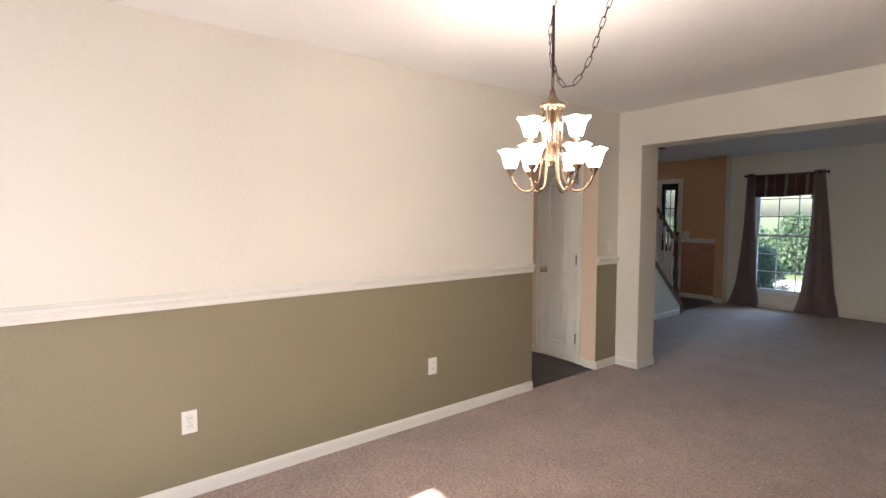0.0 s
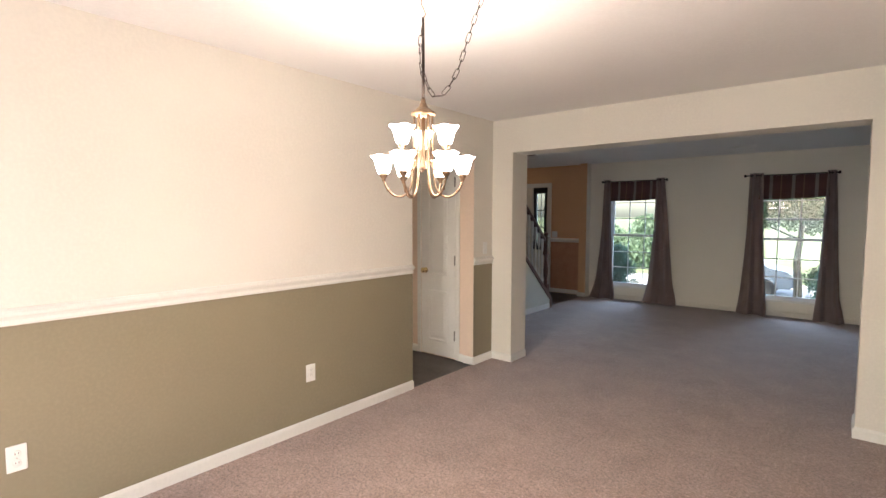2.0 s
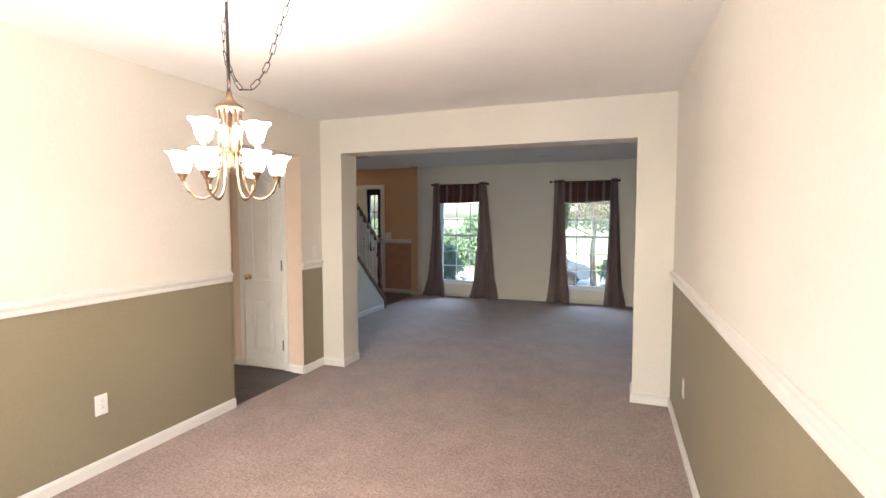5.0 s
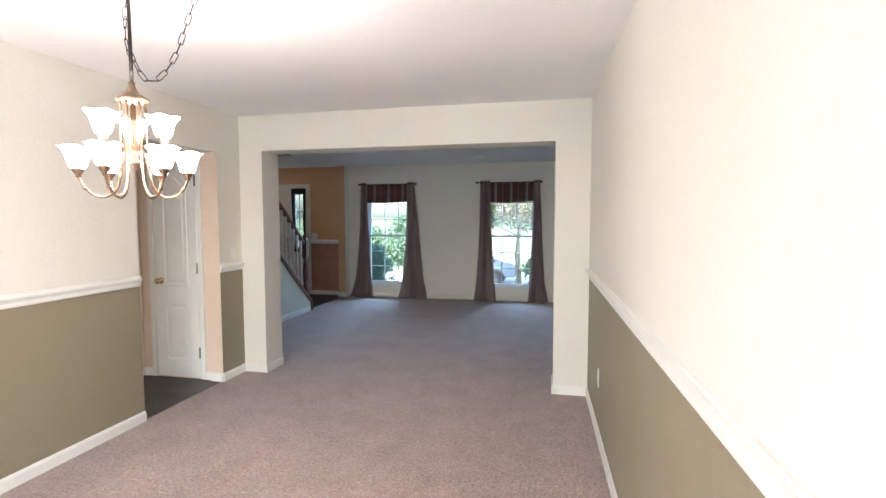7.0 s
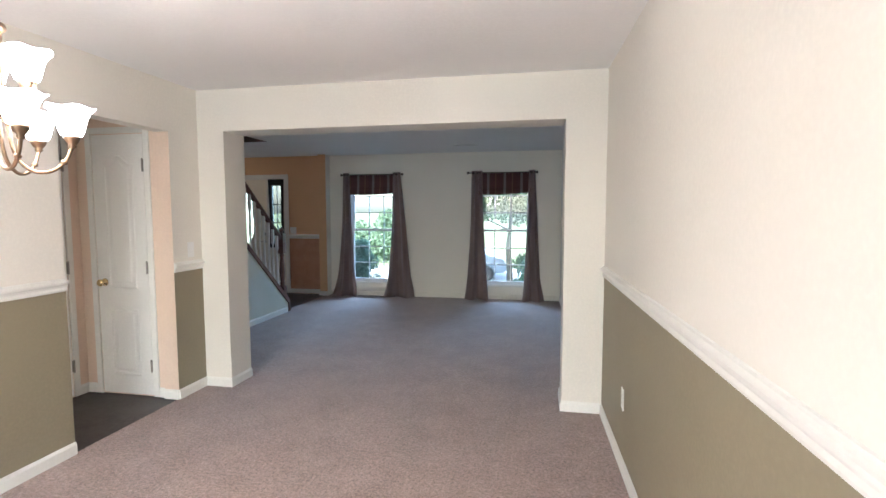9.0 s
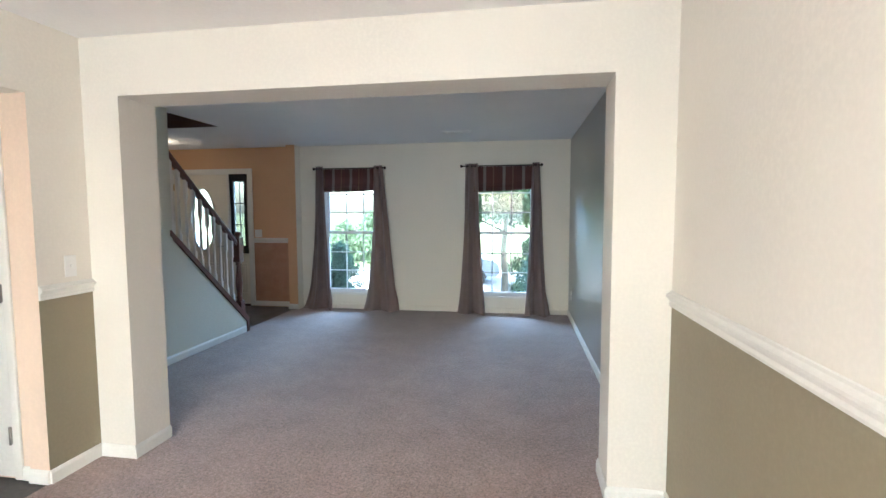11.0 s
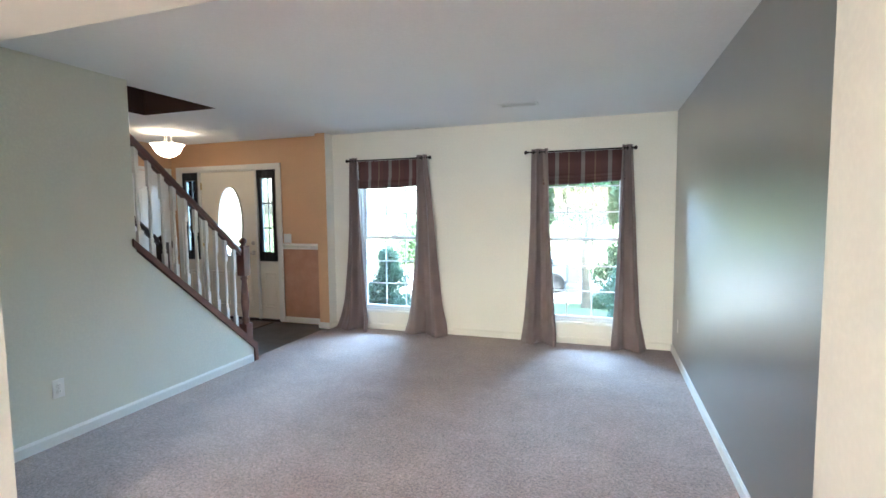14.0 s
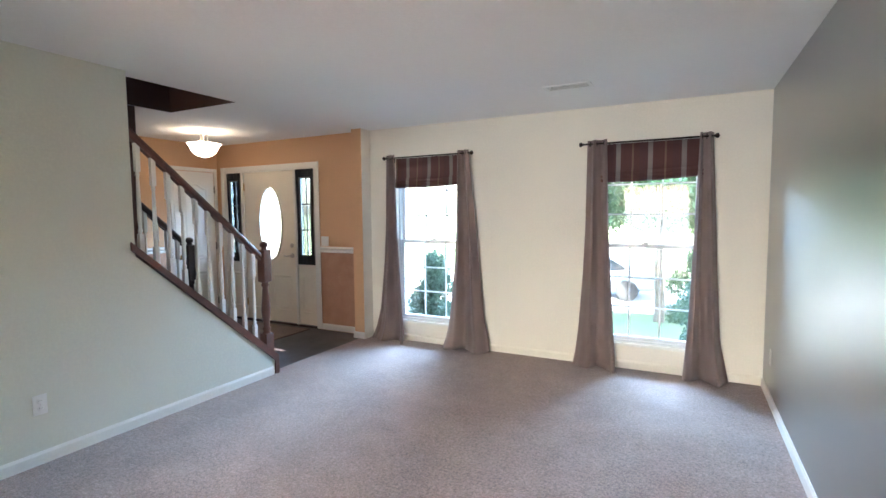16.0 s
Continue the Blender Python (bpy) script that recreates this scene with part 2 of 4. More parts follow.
def leaf_material(name, color):
    m = material(name, color, 0.5, amount=0.3, coarse=3, fine=9, bump=0.1)
    nt = m.node_tree
    p, out = nt.nodes["Principled BSDF"], nt.nodes["Material Output"]
    t = nt.nodes.new("ShaderNodeBsdfTranslucent")
    t.inputs[0].default_value = (color[0] * 1.4, color[1] * 1.5, color[2] * 1.1, 1)
    mix = nt.nodes.new("ShaderNodeMixShader")
    mix.inputs[0].default_value = 0.4
    nt.links.new(p.outputs[0], mix.inputs[1])
    nt.links.new(t.outputs[0], mix.inputs[2])
    nt.links.new(mix.outputs[0], out.inputs[0])
    return m


LEAF = leaf_material("tree_leaves", (0.12, 0.17, 0.10))
NEEDLE = leaf_material("evergreen_needles", (0.085, 0.125, 0.105))
HEDGE_LEAF = leaf_material("hedge_leaves", (0.10, 0.15, 0.095))
CAR_PAINT = material("blue_grey_car_paint", (0.26, 0.30, 0.35), 0.25, 0.3, amount=0.03, bump=0.0, coat=0.8)
CAR_GLASS = material("dark_car_glass", (0.02, 0.025, 0.03), 0.08, amount=0.02, bump=0.0)
RUBBER = material("tyre_rubber", (0.02, 0.02, 0.02), 0.8)


# ---- builders ----
def box(bm, x0, x1, y0, y1, z0, z1, mi=0, faces=None, bevel=0.0):
    """A box. faces: material slots for -x, +x, -y, +y, -z, +z."""
    v = [bm.verts.new(c) for c in ((x0, y0, z0), (x1, y0, z0), (x1, y1, z0), (x0, y1, z0), (x0, y0, z1), (x1, y0, z1), (x1, y1, z1), (x0, y1, z1))]
    made = []
    for k, q in enumerate(((0, 4, 7, 3), (1, 2, 6, 5), (0, 1, 5, 4), (2, 3, 7, 6), (0, 3, 2, 1), (4, 5, 6, 7))):
        f = bm.faces.new([v[i] for i in q])
        f.material_index = faces[k] if faces else mi
        made.append(f)
    if bevel:
        edges = list({e for f in made for e in f.edges})
        bmesh.ops.bevel(bm, geom=edges, offset=bevel, segments=2, affect='EDGES', profile=0.5)
    return bm


def lathe(bm, profile, segments=24, at=(0, 0, 0), wave=0.0, waves=6):
    """Turned shape round z from (radius, height) pairs; wave ripples the later rings."""
    rings = []
    n = len(profile)
    for k, (r, z) in enumerate(profile):
        ring = []
        for i in range(segments):
            a = 2 * math.pi * i / segments
            rr = r * (1 + wave * (k / (n - 1)) ** 3 * math.cos(waves * a))
            ring.append(bm.verts.new((at[0] + rr * math.cos(a), at[1] + rr * math.sin(a), at[2] + z)))
        rings.append(ring)
    for a, b in zip(rings, rings[1:]):
        for i in range(segments):
            f = bm.faces.new((a[i], a[(i + 1) % segments], b[(i + 1) % segments], b[i]))
            f.smooth = True
    for ring, flip in ((rings[0], True), (rings[-1], False)):
        if profile[0 if flip else -1][0] > 1e-4:
            bm.faces.new(list(reversed(ring)) if flip else ring)
    return bm


def tube(bm, pts, radius, sides=8, closed=False):
    """A round tube along points; radius a number or one for each point."""
    pts = [Vector(p) for p in pts]
    n = len(pts)
    rad = radius if isinstance(radius, (list, tuple)) else [radius] * n
    rings, up = [], None
    for i, p in enumerate(pts):
        a = pts[(i - 1) % n] if closed or i else p
        b = pts[(i + 1) % n] if closed or i < n - 1 else p
        d = (b - a).normalized()
        if up is None:
            up = d.orthogonal().normalized()
        up = (up - d * up.dot(d)).normalized()
        side = d.cross(up)
        rings.append([bm.verts.new(p + (up * math.cos(2 * math.pi * k / sides) + side * math.sin(2 * math.pi * k / sides)) * rad[i]) for k in range(sides)])
    pairs = list(zip(rings, rings[1:])) + ([(rings[-1], rings[0])] if closed else [])
    for a, b in pairs:
        for k in range(sides):
            f = bm.faces.new((a[k], a[(k + 1) % sides], b[(k + 1) % sides], b[k]))
            f.smooth = True
    if not closed:
        bm.faces.new(list(reversed(rings[0])))
        bm.faces.new(rings[-1])
    return bm


def prism(bm, outline, axis, a, b, mi=0):
    """A flat outline drawn out along an axis from a to b. The outline's pairs are the two other axes in order."""
    def place(p, q):
        c = list(p)
        c.insert("xyz".index(axis), q)
        return c
    lo, hi = [bm.verts.new(place(p, a)) for p in outline], [bm.verts.new(place(p, b)) for p in outline]
    n = len(outline)
    fs = [bm.faces.new(lo), bm.faces.new(list(reversed(hi)))]
    fs += [bm.faces.new((lo[i], hi[i], hi[(i + 1) % n], lo[(i + 1) % n])) for i in range(n)]
    for f in fs:
        f.material_index = mi
    bmesh.ops.recalc_face_normals(bm, faces=fs)
    return bm


def smooth_points(pts, n):
    """Catmull-Rom through the points, n steps a span."""
    p = [Vector(q) for q in pts]
    p = [p[0] * 2 - p[1]] + p + [p[-1] * 2 - p[-2]]
    out = []
    for i in range(1, len(p) - 2):
        for k in range(n):
            t = k / n
            a, b, c, d = p[i - 1:i + 3]
            out.append(0.5 * ((2 * b) + (c - a) * t + (2 * a - 5 * b + 4 * c - d) * t * t + (3 * b - a - 3 * c + d) * t ** 3))
    return out + [p[-2]]


def mesh_object(name, bm, materials, location=(0, 0, 0)):
    me = bpy.data.meshes.new(name)
    bm.to_mesh(me)
    bm.free()
    for m in (materials if isinstance(materials, (list, tuple)) else [materials]):
        me.materials.append(m)
    ob = new(name, me)
    ob.location = location
    return ob


def structure(name, bm, materials, label, category):
    return tagged(mesh_object(name, bm, materials), label, category, kind="structure")


def thing(name, location, label, category, group="", rz=0.0, kind=""):
    ob = new(name)
    ob.empty_display_size = 0.1
    ob.location, ob.rotation_euler = location, (0, 0, radians(rz))
    return tagged(ob, label, category, group, kind)


def part(name, bm, mat, parent, label="", location=(0, 0, 0)):
    ob = mesh_object(name, bm, mat, location)
    ob.parent = parent
    return tagged(ob, label) if label else ob


def B():
    return bmesh.new()


# ---- the house: plan in metres ----
H = 2.44            # ceilings
DL, DR = -2.415, 0.785      # dining room side walls
SPLAY = 0.13                # the dining room widens a little towards the patio door
BACK = -0.9                 # wall behind the walker
OP0, OP1 = 4.635, 4.92      # wall with the wide opening
OPL, OPR, OPH = -2.18, 0.505, 2.11
LL, LR = -3.27, 0.70        # living room side walls
FRONT = 9.165               # wall with the windows and the front door
FOY = -5.93                 # far side of the foyer
RAIL = 1.0                  # chair rail

# floors
bm = B()
for r in ((DL - 0.012, DR + 0.2, BACK - 0.1, OP0), (LL - 0.07, LR + 0.1, OP0, FRONT + 0.05)):
    box(bm, *r, -0.12, 0.0)
structure("floor", bm, CARPET, "taupe cut-pile carpet through dining and living room", "carpet")
bm = box(B(), -3.75, DL - 0.012, BACK - 0.14, OP0, -0.12, -0.008)
structure("floor_hall", bm, VINYL_FLOOR, "dark mottled hard floor of the side hall", "floor")
bm = box(B(), FOY - 0.1, LL - 0.07, OP0, FRONT + 0.1, -0.12, -0.008)
structure("floor_foyer", bm, VINYL_FLOOR, "dark mottled hard floor of the entrance foyer", "floor")

# dining room walls
bm = B()
for z0, z1, m in ((0, RAIL, 1), (RAIL, H, 0)):
    box(bm, DL - 0.125, DL, BACK, 3.43, z0, z1, m)
    box(bm, DL - 0.125, DL, 4.31, OP0, z0, z1, faces=(2, m, 2, m, m, m))
box(bm, DL - 0.125, DL, 3.43, 4.31, 2.065, H, faces=(2, 0, 0, 0, 0, 0))
structure("wall_west", bm, [CREAM, OLIVE, PEACH], "dining wall, cream above and olive below the chair rail", "wall")
bm = B()
for z0, z1, m in ((0, RAIL, 1), (RAIL, H, 0)):
    prism(bm, [(DR, OP0), (DR + SPLAY, BACK), (DR + 0.3, BACK), (DR + 0.3, OP0)], "z", z0, z1, m)
structure("wall_east", bm, [CREAM, OLIVE], "dining wall, cream above and olive below the chair rail", "wall")
bm = B()
box(bm, LL - 0.14, OPL, OP0, OP1, 0, H, faces=(0, 0, 0, 1, 0, 0))
box(bm, OPR, DR + 0.3, OP0, OP1, 0, H, faces=(0, 0, 0, 1, 0, 0))
box(bm, OPL, OPR, OP0, OP1, OPH, H, faces=(0, 0, 0, 1, 0, 0))
structure("wall_opening", bm, [CREAM, SAGE], "cream wall with a wide cased-free opening", "wall")
bm = B()
box(bm, DL - 0.125, -1.77, BACK - 0.14, BACK, 0, H)
box(bm, 0.02, DR + 0.3, BACK - 0.14, BACK, 0, H)
box(bm, -1.77, 0.02, BACK - 0.14, BACK, 2.20, H)
structure("wall_south", bm, CREAM, "plain cream wall round the patio door", "wall")

# living room and foyer walls
bm = B()
box(bm, LL - 0.14, LL, OP1, 6.39, 0, H)
prism(bm, [(6.39, 0.0), (7.60, 0.0), (7.60, 0.13), (6.39, 1.19)], "x", LL - 0.14, LL)
structure("wall_stair", bm, SAGE, "pale sage wall running down beside the stair", "wall")
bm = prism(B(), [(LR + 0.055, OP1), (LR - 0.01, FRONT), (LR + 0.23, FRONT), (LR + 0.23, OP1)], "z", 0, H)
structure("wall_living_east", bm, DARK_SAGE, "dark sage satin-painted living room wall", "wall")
WINDOWS = ((-2.453, "bushes"), (-0.25, "tree"))
HALF, W0, W1 = 0.46, 0.235, 2.06
D0, D1, DH = -5.78, -4.12, 2.075
bm = B()
T = FRONT + 0.16
xs = [-3.34]
for c, _ in WINDOWS:
    xs += [c - HALF, c + HALF]
xs.append(LR + 0.23)
for i in range(0, len(xs), 2):
    box(bm, xs[i], xs[i + 1], FRONT, T, -0.5, 2.75, 0)
for c, _ in WINDOWS:
    box(bm, c - HALF, c + HALF, FRONT, T, -0.5, W0, 0)
    box(bm, c - HALF, c + HALF, FRONT, T, W1, 2.75, 0)
box(bm, FOY - 0.15, D0, FRONT, T, -0.5, 2.75, 1)
box(bm, D0, D1, FRONT, T, DH, 2.75, 1)
box(bm, D0, D1, FRONT, T, -0.5, -0.01, 1)
box(bm, D1, -3.34, FRONT, T, -0.5, RAIL, 2)
box(bm, D1, -3.34, FRONT, T, RAIL, 2.75, 1)
structure("wall_north", bm, [PALE, ORANGE, SPONGED], "front wall, cream in the room and terracotta in the foyer", "wall")
bm = box(B(), LL - 0.14, LL, 8.99, FRONT, 0, H, faces=(1, 0, 1, 1, 0, 0))
structure("wall_stub", bm, [PALE, ORANGE], "short terracotta wall end between foyer and room", "wall")
bm = B()
box(bm, FOY - 0.15, FOY, OP1, FRONT, 0, RAIL, 1)
box(bm, FOY - 0.15, FOY, OP1, FRONT, RAIL, H, 0)
structure("wall_foyer", bm, [ORANGE, SPONGED], "terracotta foyer wall with a closet door", "wall")
bm = box(B(), FOY, LL - 0.14, OP1 - 0.1, OP1, 0, H)
structure("wall_foyer_end", bm, ORANGE, "plain terracotta wall closing the foyer", "wall")
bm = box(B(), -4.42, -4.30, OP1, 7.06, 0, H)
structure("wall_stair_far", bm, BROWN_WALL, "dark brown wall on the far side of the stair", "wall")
# side hall
for r in ((-3.75, DL - 0.125, 4.33, 4.45), (-3.39, -3.27, BACK, 4.33)):
    structure("wall_hall", box(B(), *r, 0, H), PEACH, "plain peach wall of the side hall", "wall")
# end wall left open for an added door that lets daylight in
bm = B()
for x0, x1, z0, z1 in ((-3.39, -3.22, 0, H), (-2.58, DL - 0.125, 0, H), (-3.22, -2.58, 2.1, H)):
    box(bm, x0, x1, BACK - 0.14, BACK, z0, z1)
structure("wall_hall", bm, PEACH, "peach end wall of the side hall round the added glazed door", "wall")

# ceilings
bm = box(B(), -3.75, DR + 0.3, BACK - 0.14, OP1, H, H + 0.25)
structure("ceiling_dining", bm, CEILING, "white dining room ceiling", "ceiling")
bm = B()
WELL = (-4.30, LL - 0.14, OP1, 7.40)
box(bm, LL - 0.14, LR + 0.23, OP1, FRONT, H, H + 0.25)
box(bm, FOY - 0.15, LL - 0.14, 7.40, FRONT, H, H + 0.25)
box(bm, FOY - 0.15, -4.30, OP1, 7.40, H, H + 0.25)
structure("ceiling_living", bm, CEILING, "white ceiling of living room and foyer with the stairwell hole", "ceiling")
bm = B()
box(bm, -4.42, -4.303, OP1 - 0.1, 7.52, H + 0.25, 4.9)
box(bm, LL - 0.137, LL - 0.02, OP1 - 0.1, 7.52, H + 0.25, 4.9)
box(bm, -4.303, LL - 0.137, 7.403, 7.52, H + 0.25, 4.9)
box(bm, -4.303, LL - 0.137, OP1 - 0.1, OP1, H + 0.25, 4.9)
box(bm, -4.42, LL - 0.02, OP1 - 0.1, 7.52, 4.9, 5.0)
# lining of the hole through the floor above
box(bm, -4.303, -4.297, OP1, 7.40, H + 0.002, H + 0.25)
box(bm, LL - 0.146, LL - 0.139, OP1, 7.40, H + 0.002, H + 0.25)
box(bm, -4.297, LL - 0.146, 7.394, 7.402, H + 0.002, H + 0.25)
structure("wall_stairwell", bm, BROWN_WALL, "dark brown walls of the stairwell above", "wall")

# the unseen storey above and its roof, added to shade the front lawn
bm = B()
UX0, UX1, UY0, UY1 = FOY - 0.15, LR + 0.38, 4.60, T
box(bm, UX0, UX1, UY1 - 0.14, UY1, 2.752, 5.3)
box(bm, UX0, UX1, UY0, UY0 + 0.14, 2.70, 5.3)
box(bm, UX0, UX0 + 0.14, UY0 + 0.14, UY1 - 0.14, 2.752, 5.3)
box(bm, UX1 - 0.14, UX1, UY0 + 0.14, UY1 - 0.14, 2.752, 5.3)
structure("wall_upper", bm, SIDING, "plain pale siding walls of the unseen storey above, added to shade the lawn", "wall")
mid = (UY0 + UY1) / 2
bm = prism(B(), [(UY0 - 0.35, 5.304), (UY1 + 0.35, 5.304), (mid, 6.9)], "x", UX0 - 0.3, UX1 + 0.3)
structure("roof", bm, SHINGLE, "plain grey shingled gable roof, unseen, added to shade the lawn", "roof")


# ---- trim ----
def baseboard(bm, x0, y0, x1, y1, h=0.076, t=0.013):
    """Board along a wall line; the room lies to the left of the way from the first to the second end."""
    d = Vector((x1 - x0, y1 - y0, 0))
    ln = d.length
    d.normalize()
    n = Vector((-d.y, d.x, 0))
    a = Vector((x0, y0, 0))
    prof = ((0, 0), (t, 0), (t, h * 0.78), (t * 0.62, h * 0.9), (t * 0.35, h), (0, h))
    rings = [[bm.verts.new(a + d * s + n * p + Vector((0, 0, q))) for p, q in prof] for s in (0, ln)]
    k = len(prof)
    fs = [bm.faces.new((rings[0][i], rings[1][i], rings[1][(i + 1) % k], rings[0][(i + 1) % k])) for i in range(k)]
    fs += [bm.faces.new(rings[0]), bm.faces.new(list(reversed(rings[1])))]
    bmesh.ops.recalc_face_normals(bm, faces=fs)


for ends, label in (
        (((DL, 3.43, DL, BACK), (DL, OP0, DL, 4.31), (OPL, OP0, DL + 0.013, OP0)), "white baseboard of the dining room"),
        (((DR + SPLAY, BACK, DR, OP0), (DR - 0.013, OP0, OPR, OP0)), "white baseboard of the dining room"),
        (((OPL, OP1, OPL, OP0 - 0.013), (OPR, OP0 - 0.013, OPR, OP1)), "white baseboard in the wide opening"),
        (((LL, 7.58, LL, OP1), (LL, OP1, OPL, OP1)), "white baseboard under the stair"),
        (((LR + 0.055, OP1, LR - 0.01, FRONT),), "white baseboard along the dark sage wall"),
        (((LR - 0.023, FRONT, LL + 0.013, FRONT), (LL, FRONT, LL, 8.977)), "cream painted baseboard below the windows"),
        (((LL + 0.013, 8.99, LL - 0.153, 8.99), (LL - 0.14, 8.99, LL - 0.14, FRONT), (LL - 0.153, FRONT, D1 + 0.065, FRONT)), "white baseboard of the foyer"),
        (((DL - 0.0, 4.31, DL - 0.125, 4.31), (DL - 0.125, 4.33, -2.60, 4.33), (-3.17, 4.33, -3.257, 4.33), (-3.27, 4.33, -3.27, 4.248)), "white baseboard of the side hall"),
        (((FOY, FRONT, FOY, 9.12), (FOY, 8.44, FOY, OP1)), "white baseboard of the foyer")):
    bm = B()
    for e in ends:
        baseboard(bm, *e)
    structure("baseboard", bm, PALE if "cream" in label else TRIM, label, "baseboard")


def chair_rail(bm, x0, y0, x1, y1, z=RAIL):
    d = Vector((x1 - x0, y1 - y0, 0))
    ln = d.length
    d.normalize()
    n = Vector((-d.y, d.x, 0))
    a = Vector((x0, y0, z))
    prof = ((0, 0), (0.010, 0.0), (0.014, 0.012), (0.010, 0.024), (0.016, 0.036), (0.026, 0.044), (0.028, 0.056), (0.022, 0.062), (0.012, 0.066), (0.008, 0.074), (0, 0.076))
    rings = [[bm.verts.new(a + d * s + n * p + Vector((0, 0, q))) for p, q in prof] for s in (0, ln)]
    k = len(prof)
    fs = [bm.faces.new((rings[0][i], rings[1][i], rings[1][(i + 1) % k], rings[0][(i + 1) % k])) for i in range(k)]
    fs += [bm.faces.new(rings[0]), bm.faces.new(list(reversed(rings[1])))]
    bmesh.ops.recalc_face_normals(bm, faces=fs)


for ends, label in ((((DL, 3.43, DL, BACK), (DL, OP0, DL, 4.31)), "white moulded chair rail over olive paint"),
                    (((DR + SPLAY, BACK, DR, OP0),), "white moulded chair rail over olive paint"),
                    (((LL - 0.14, FRONT, D1 + 0.065, FRONT), (FOY, 8.44, FOY, 7.2)), "white moulded chair rail of the foyer")):
    bm = B()
    for e in ends:
        chair_rail(bm, *e, z=0.985 if "foyer" in label else RAIL if e[0] > 0 else RAIL - 0.004)
    structure("trim", bm, TRIM, label, "chair rail")


# ---- windows ----
def window(name, c, label):
    w = thing(name, (c, FRONT, 0), label, "window", kind="structure")
    g0, g1 = 0.06, 0.10          # sash depth behind the wall face
    hw = HALF
    bm = B()
    for x0, x1, z0, z1 in ((-hw, -hw + 0.022, W0, W1), (hw - 0.022, hw, W0, W1), (-hw + 0.022, hw - 0.022, W1 - 0.022, W1), (-hw + 0.022, hw - 0.022, W0, W0 + 0.022)):
        box(bm, x0, x1, 0.045, 0.155, z0, z1, bevel=0.002)
    part("window_frame", bm, VINYL, w)
    part("window_sill", box(B(), -hw - 0.012, hw + 0.012, -0.013, 0.045, W0 - 0.022, W0 + 0.004, bevel=0.004), TRIM, w)
    for nm, z0, z1, y0 in (("lower_sash", W0 + 0.024, 1.165, 0.055), ("upper_sash", 1.125, W1 - 0.024, 0.095)):
        s = 0.036
        bm = B()
        x0, x1 = -hw + 0.024, hw - 0.024
        box(bm, x0, x0 + s, y0, y0 + 0.034, z0, z1, bevel=0.003)
        box(bm, x1 - s, x1, y0, y0 + 0.034, z0, z1, bevel=0.003)
        box(bm, x0 + s, x1 - s, y0, y0 + 0.034, z0, z0 + s, bevel=0.003)
        box(bm, x0 + s, x1 - s, y0, y0 + 0.034, z1 - s, z1, bevel=0.003)
        sash = part(nm, bm, VINYL, w)
        gx0, gx1, gz0, gz1 = x0 + s, x1 - s, z0 + s, z1 - s
        bw, bh = (gx1 - gx0) / 3, (gz1 - gz0) / 3
        for k in (1, 2):
            part("glazing_bar", box(B(), gx0 + k * bw - 0.007, gx0 + k * bw + 0.007, y0 + 0.012, y0 + 0.026, gz0, gz1), VINYL, sash)
            part("glazing_bar", box(B(), gx0, gx1, y0 + 0.0125, y0 + 0.0255, gz0 + k * bh - 0.007, gz0 + k * bh + 0.007), VINYL, sash)
        for i in range(3):
            for j in range(3):
                p = part("pane", box(B(), gx0 + i * bw + 0.007, gx0 + (i + 1) * bw - 0.007, y0 + 0.017, y0 + 0.021, gz0 + j * bh + 0.007, gz0 + (j + 1) * bh - 0.007), GLASS, sash)
                p.visible_shadow = False
    bm = B()
    box(bm, -0.03, 0.03, 0.045, 0.06, 1.165, 1.18, bevel=0.003)
    box(bm, -0.008, 0.035, 0.047, 0.056, 1.18, 1.186, bevel=0.002)
    part("sash_lock", bm, VINYL, w)
    return w


window("window_1", WINDOWS[0][0], "white double-hung sash window looking on clipped bushes")
window("window_2", WINDOWS[1][0], "white double-hung sash window looking on a tree")

# glazed patio door behind the walker
pd = thing("door_5", (-0.875, BACK, 0), "white glazed sliding patio door", "door", kind="structure")
bm = B()
for x0, x1, z0, z1 in ((-0.895, -0.835, 0.0, 2.20), (0.835, 0.895, 0.0, 2.20), (-0.835, 0.835, 2.16, 2.20), (-0.835, 0.835, 0.0, 0.05), (-0.03, 0.03, 0.05, 2.16)):
    box(bm, x0, x1, -0.12, -0.05, z0, z1)
part("door_frame", bm, VINYL, pd)
for x0, x1 in ((-0.835, -0.03), (0.03, 0.835)):
    p = part("pane", box(B(), x0, x1, -0.09, -0.084, 0.05, 2.16), GLASS, pd)
    p.visible_shadow = False


# unseen glazed door added at the far end to light the side hall
hd = thing("added_hall_door", (-2.9, BACK, 0), "white glazed door, unseen, added to let daylight into the side hall", "door", kind="structure")
bm = B()
for x0, x1, z0, z1 in ((-0.32, -0.26, -0.008, 2.1), (0.26, 0.32, -0.008, 2.1), (-0.26, 0.26, 2.03, 2.1), (-0.26, 0.26, -0.008, 0.12)):
    box(bm, x0, x1, -0.12, -0.06, z0, z1)
part("door_frame", bm, VINYL, hd)
p = part("pane", box(B(), -0.26, 0.26, -0.092, -0.086, 0.12, 2.03), GLASS, hd)
p.visible_shadow = False


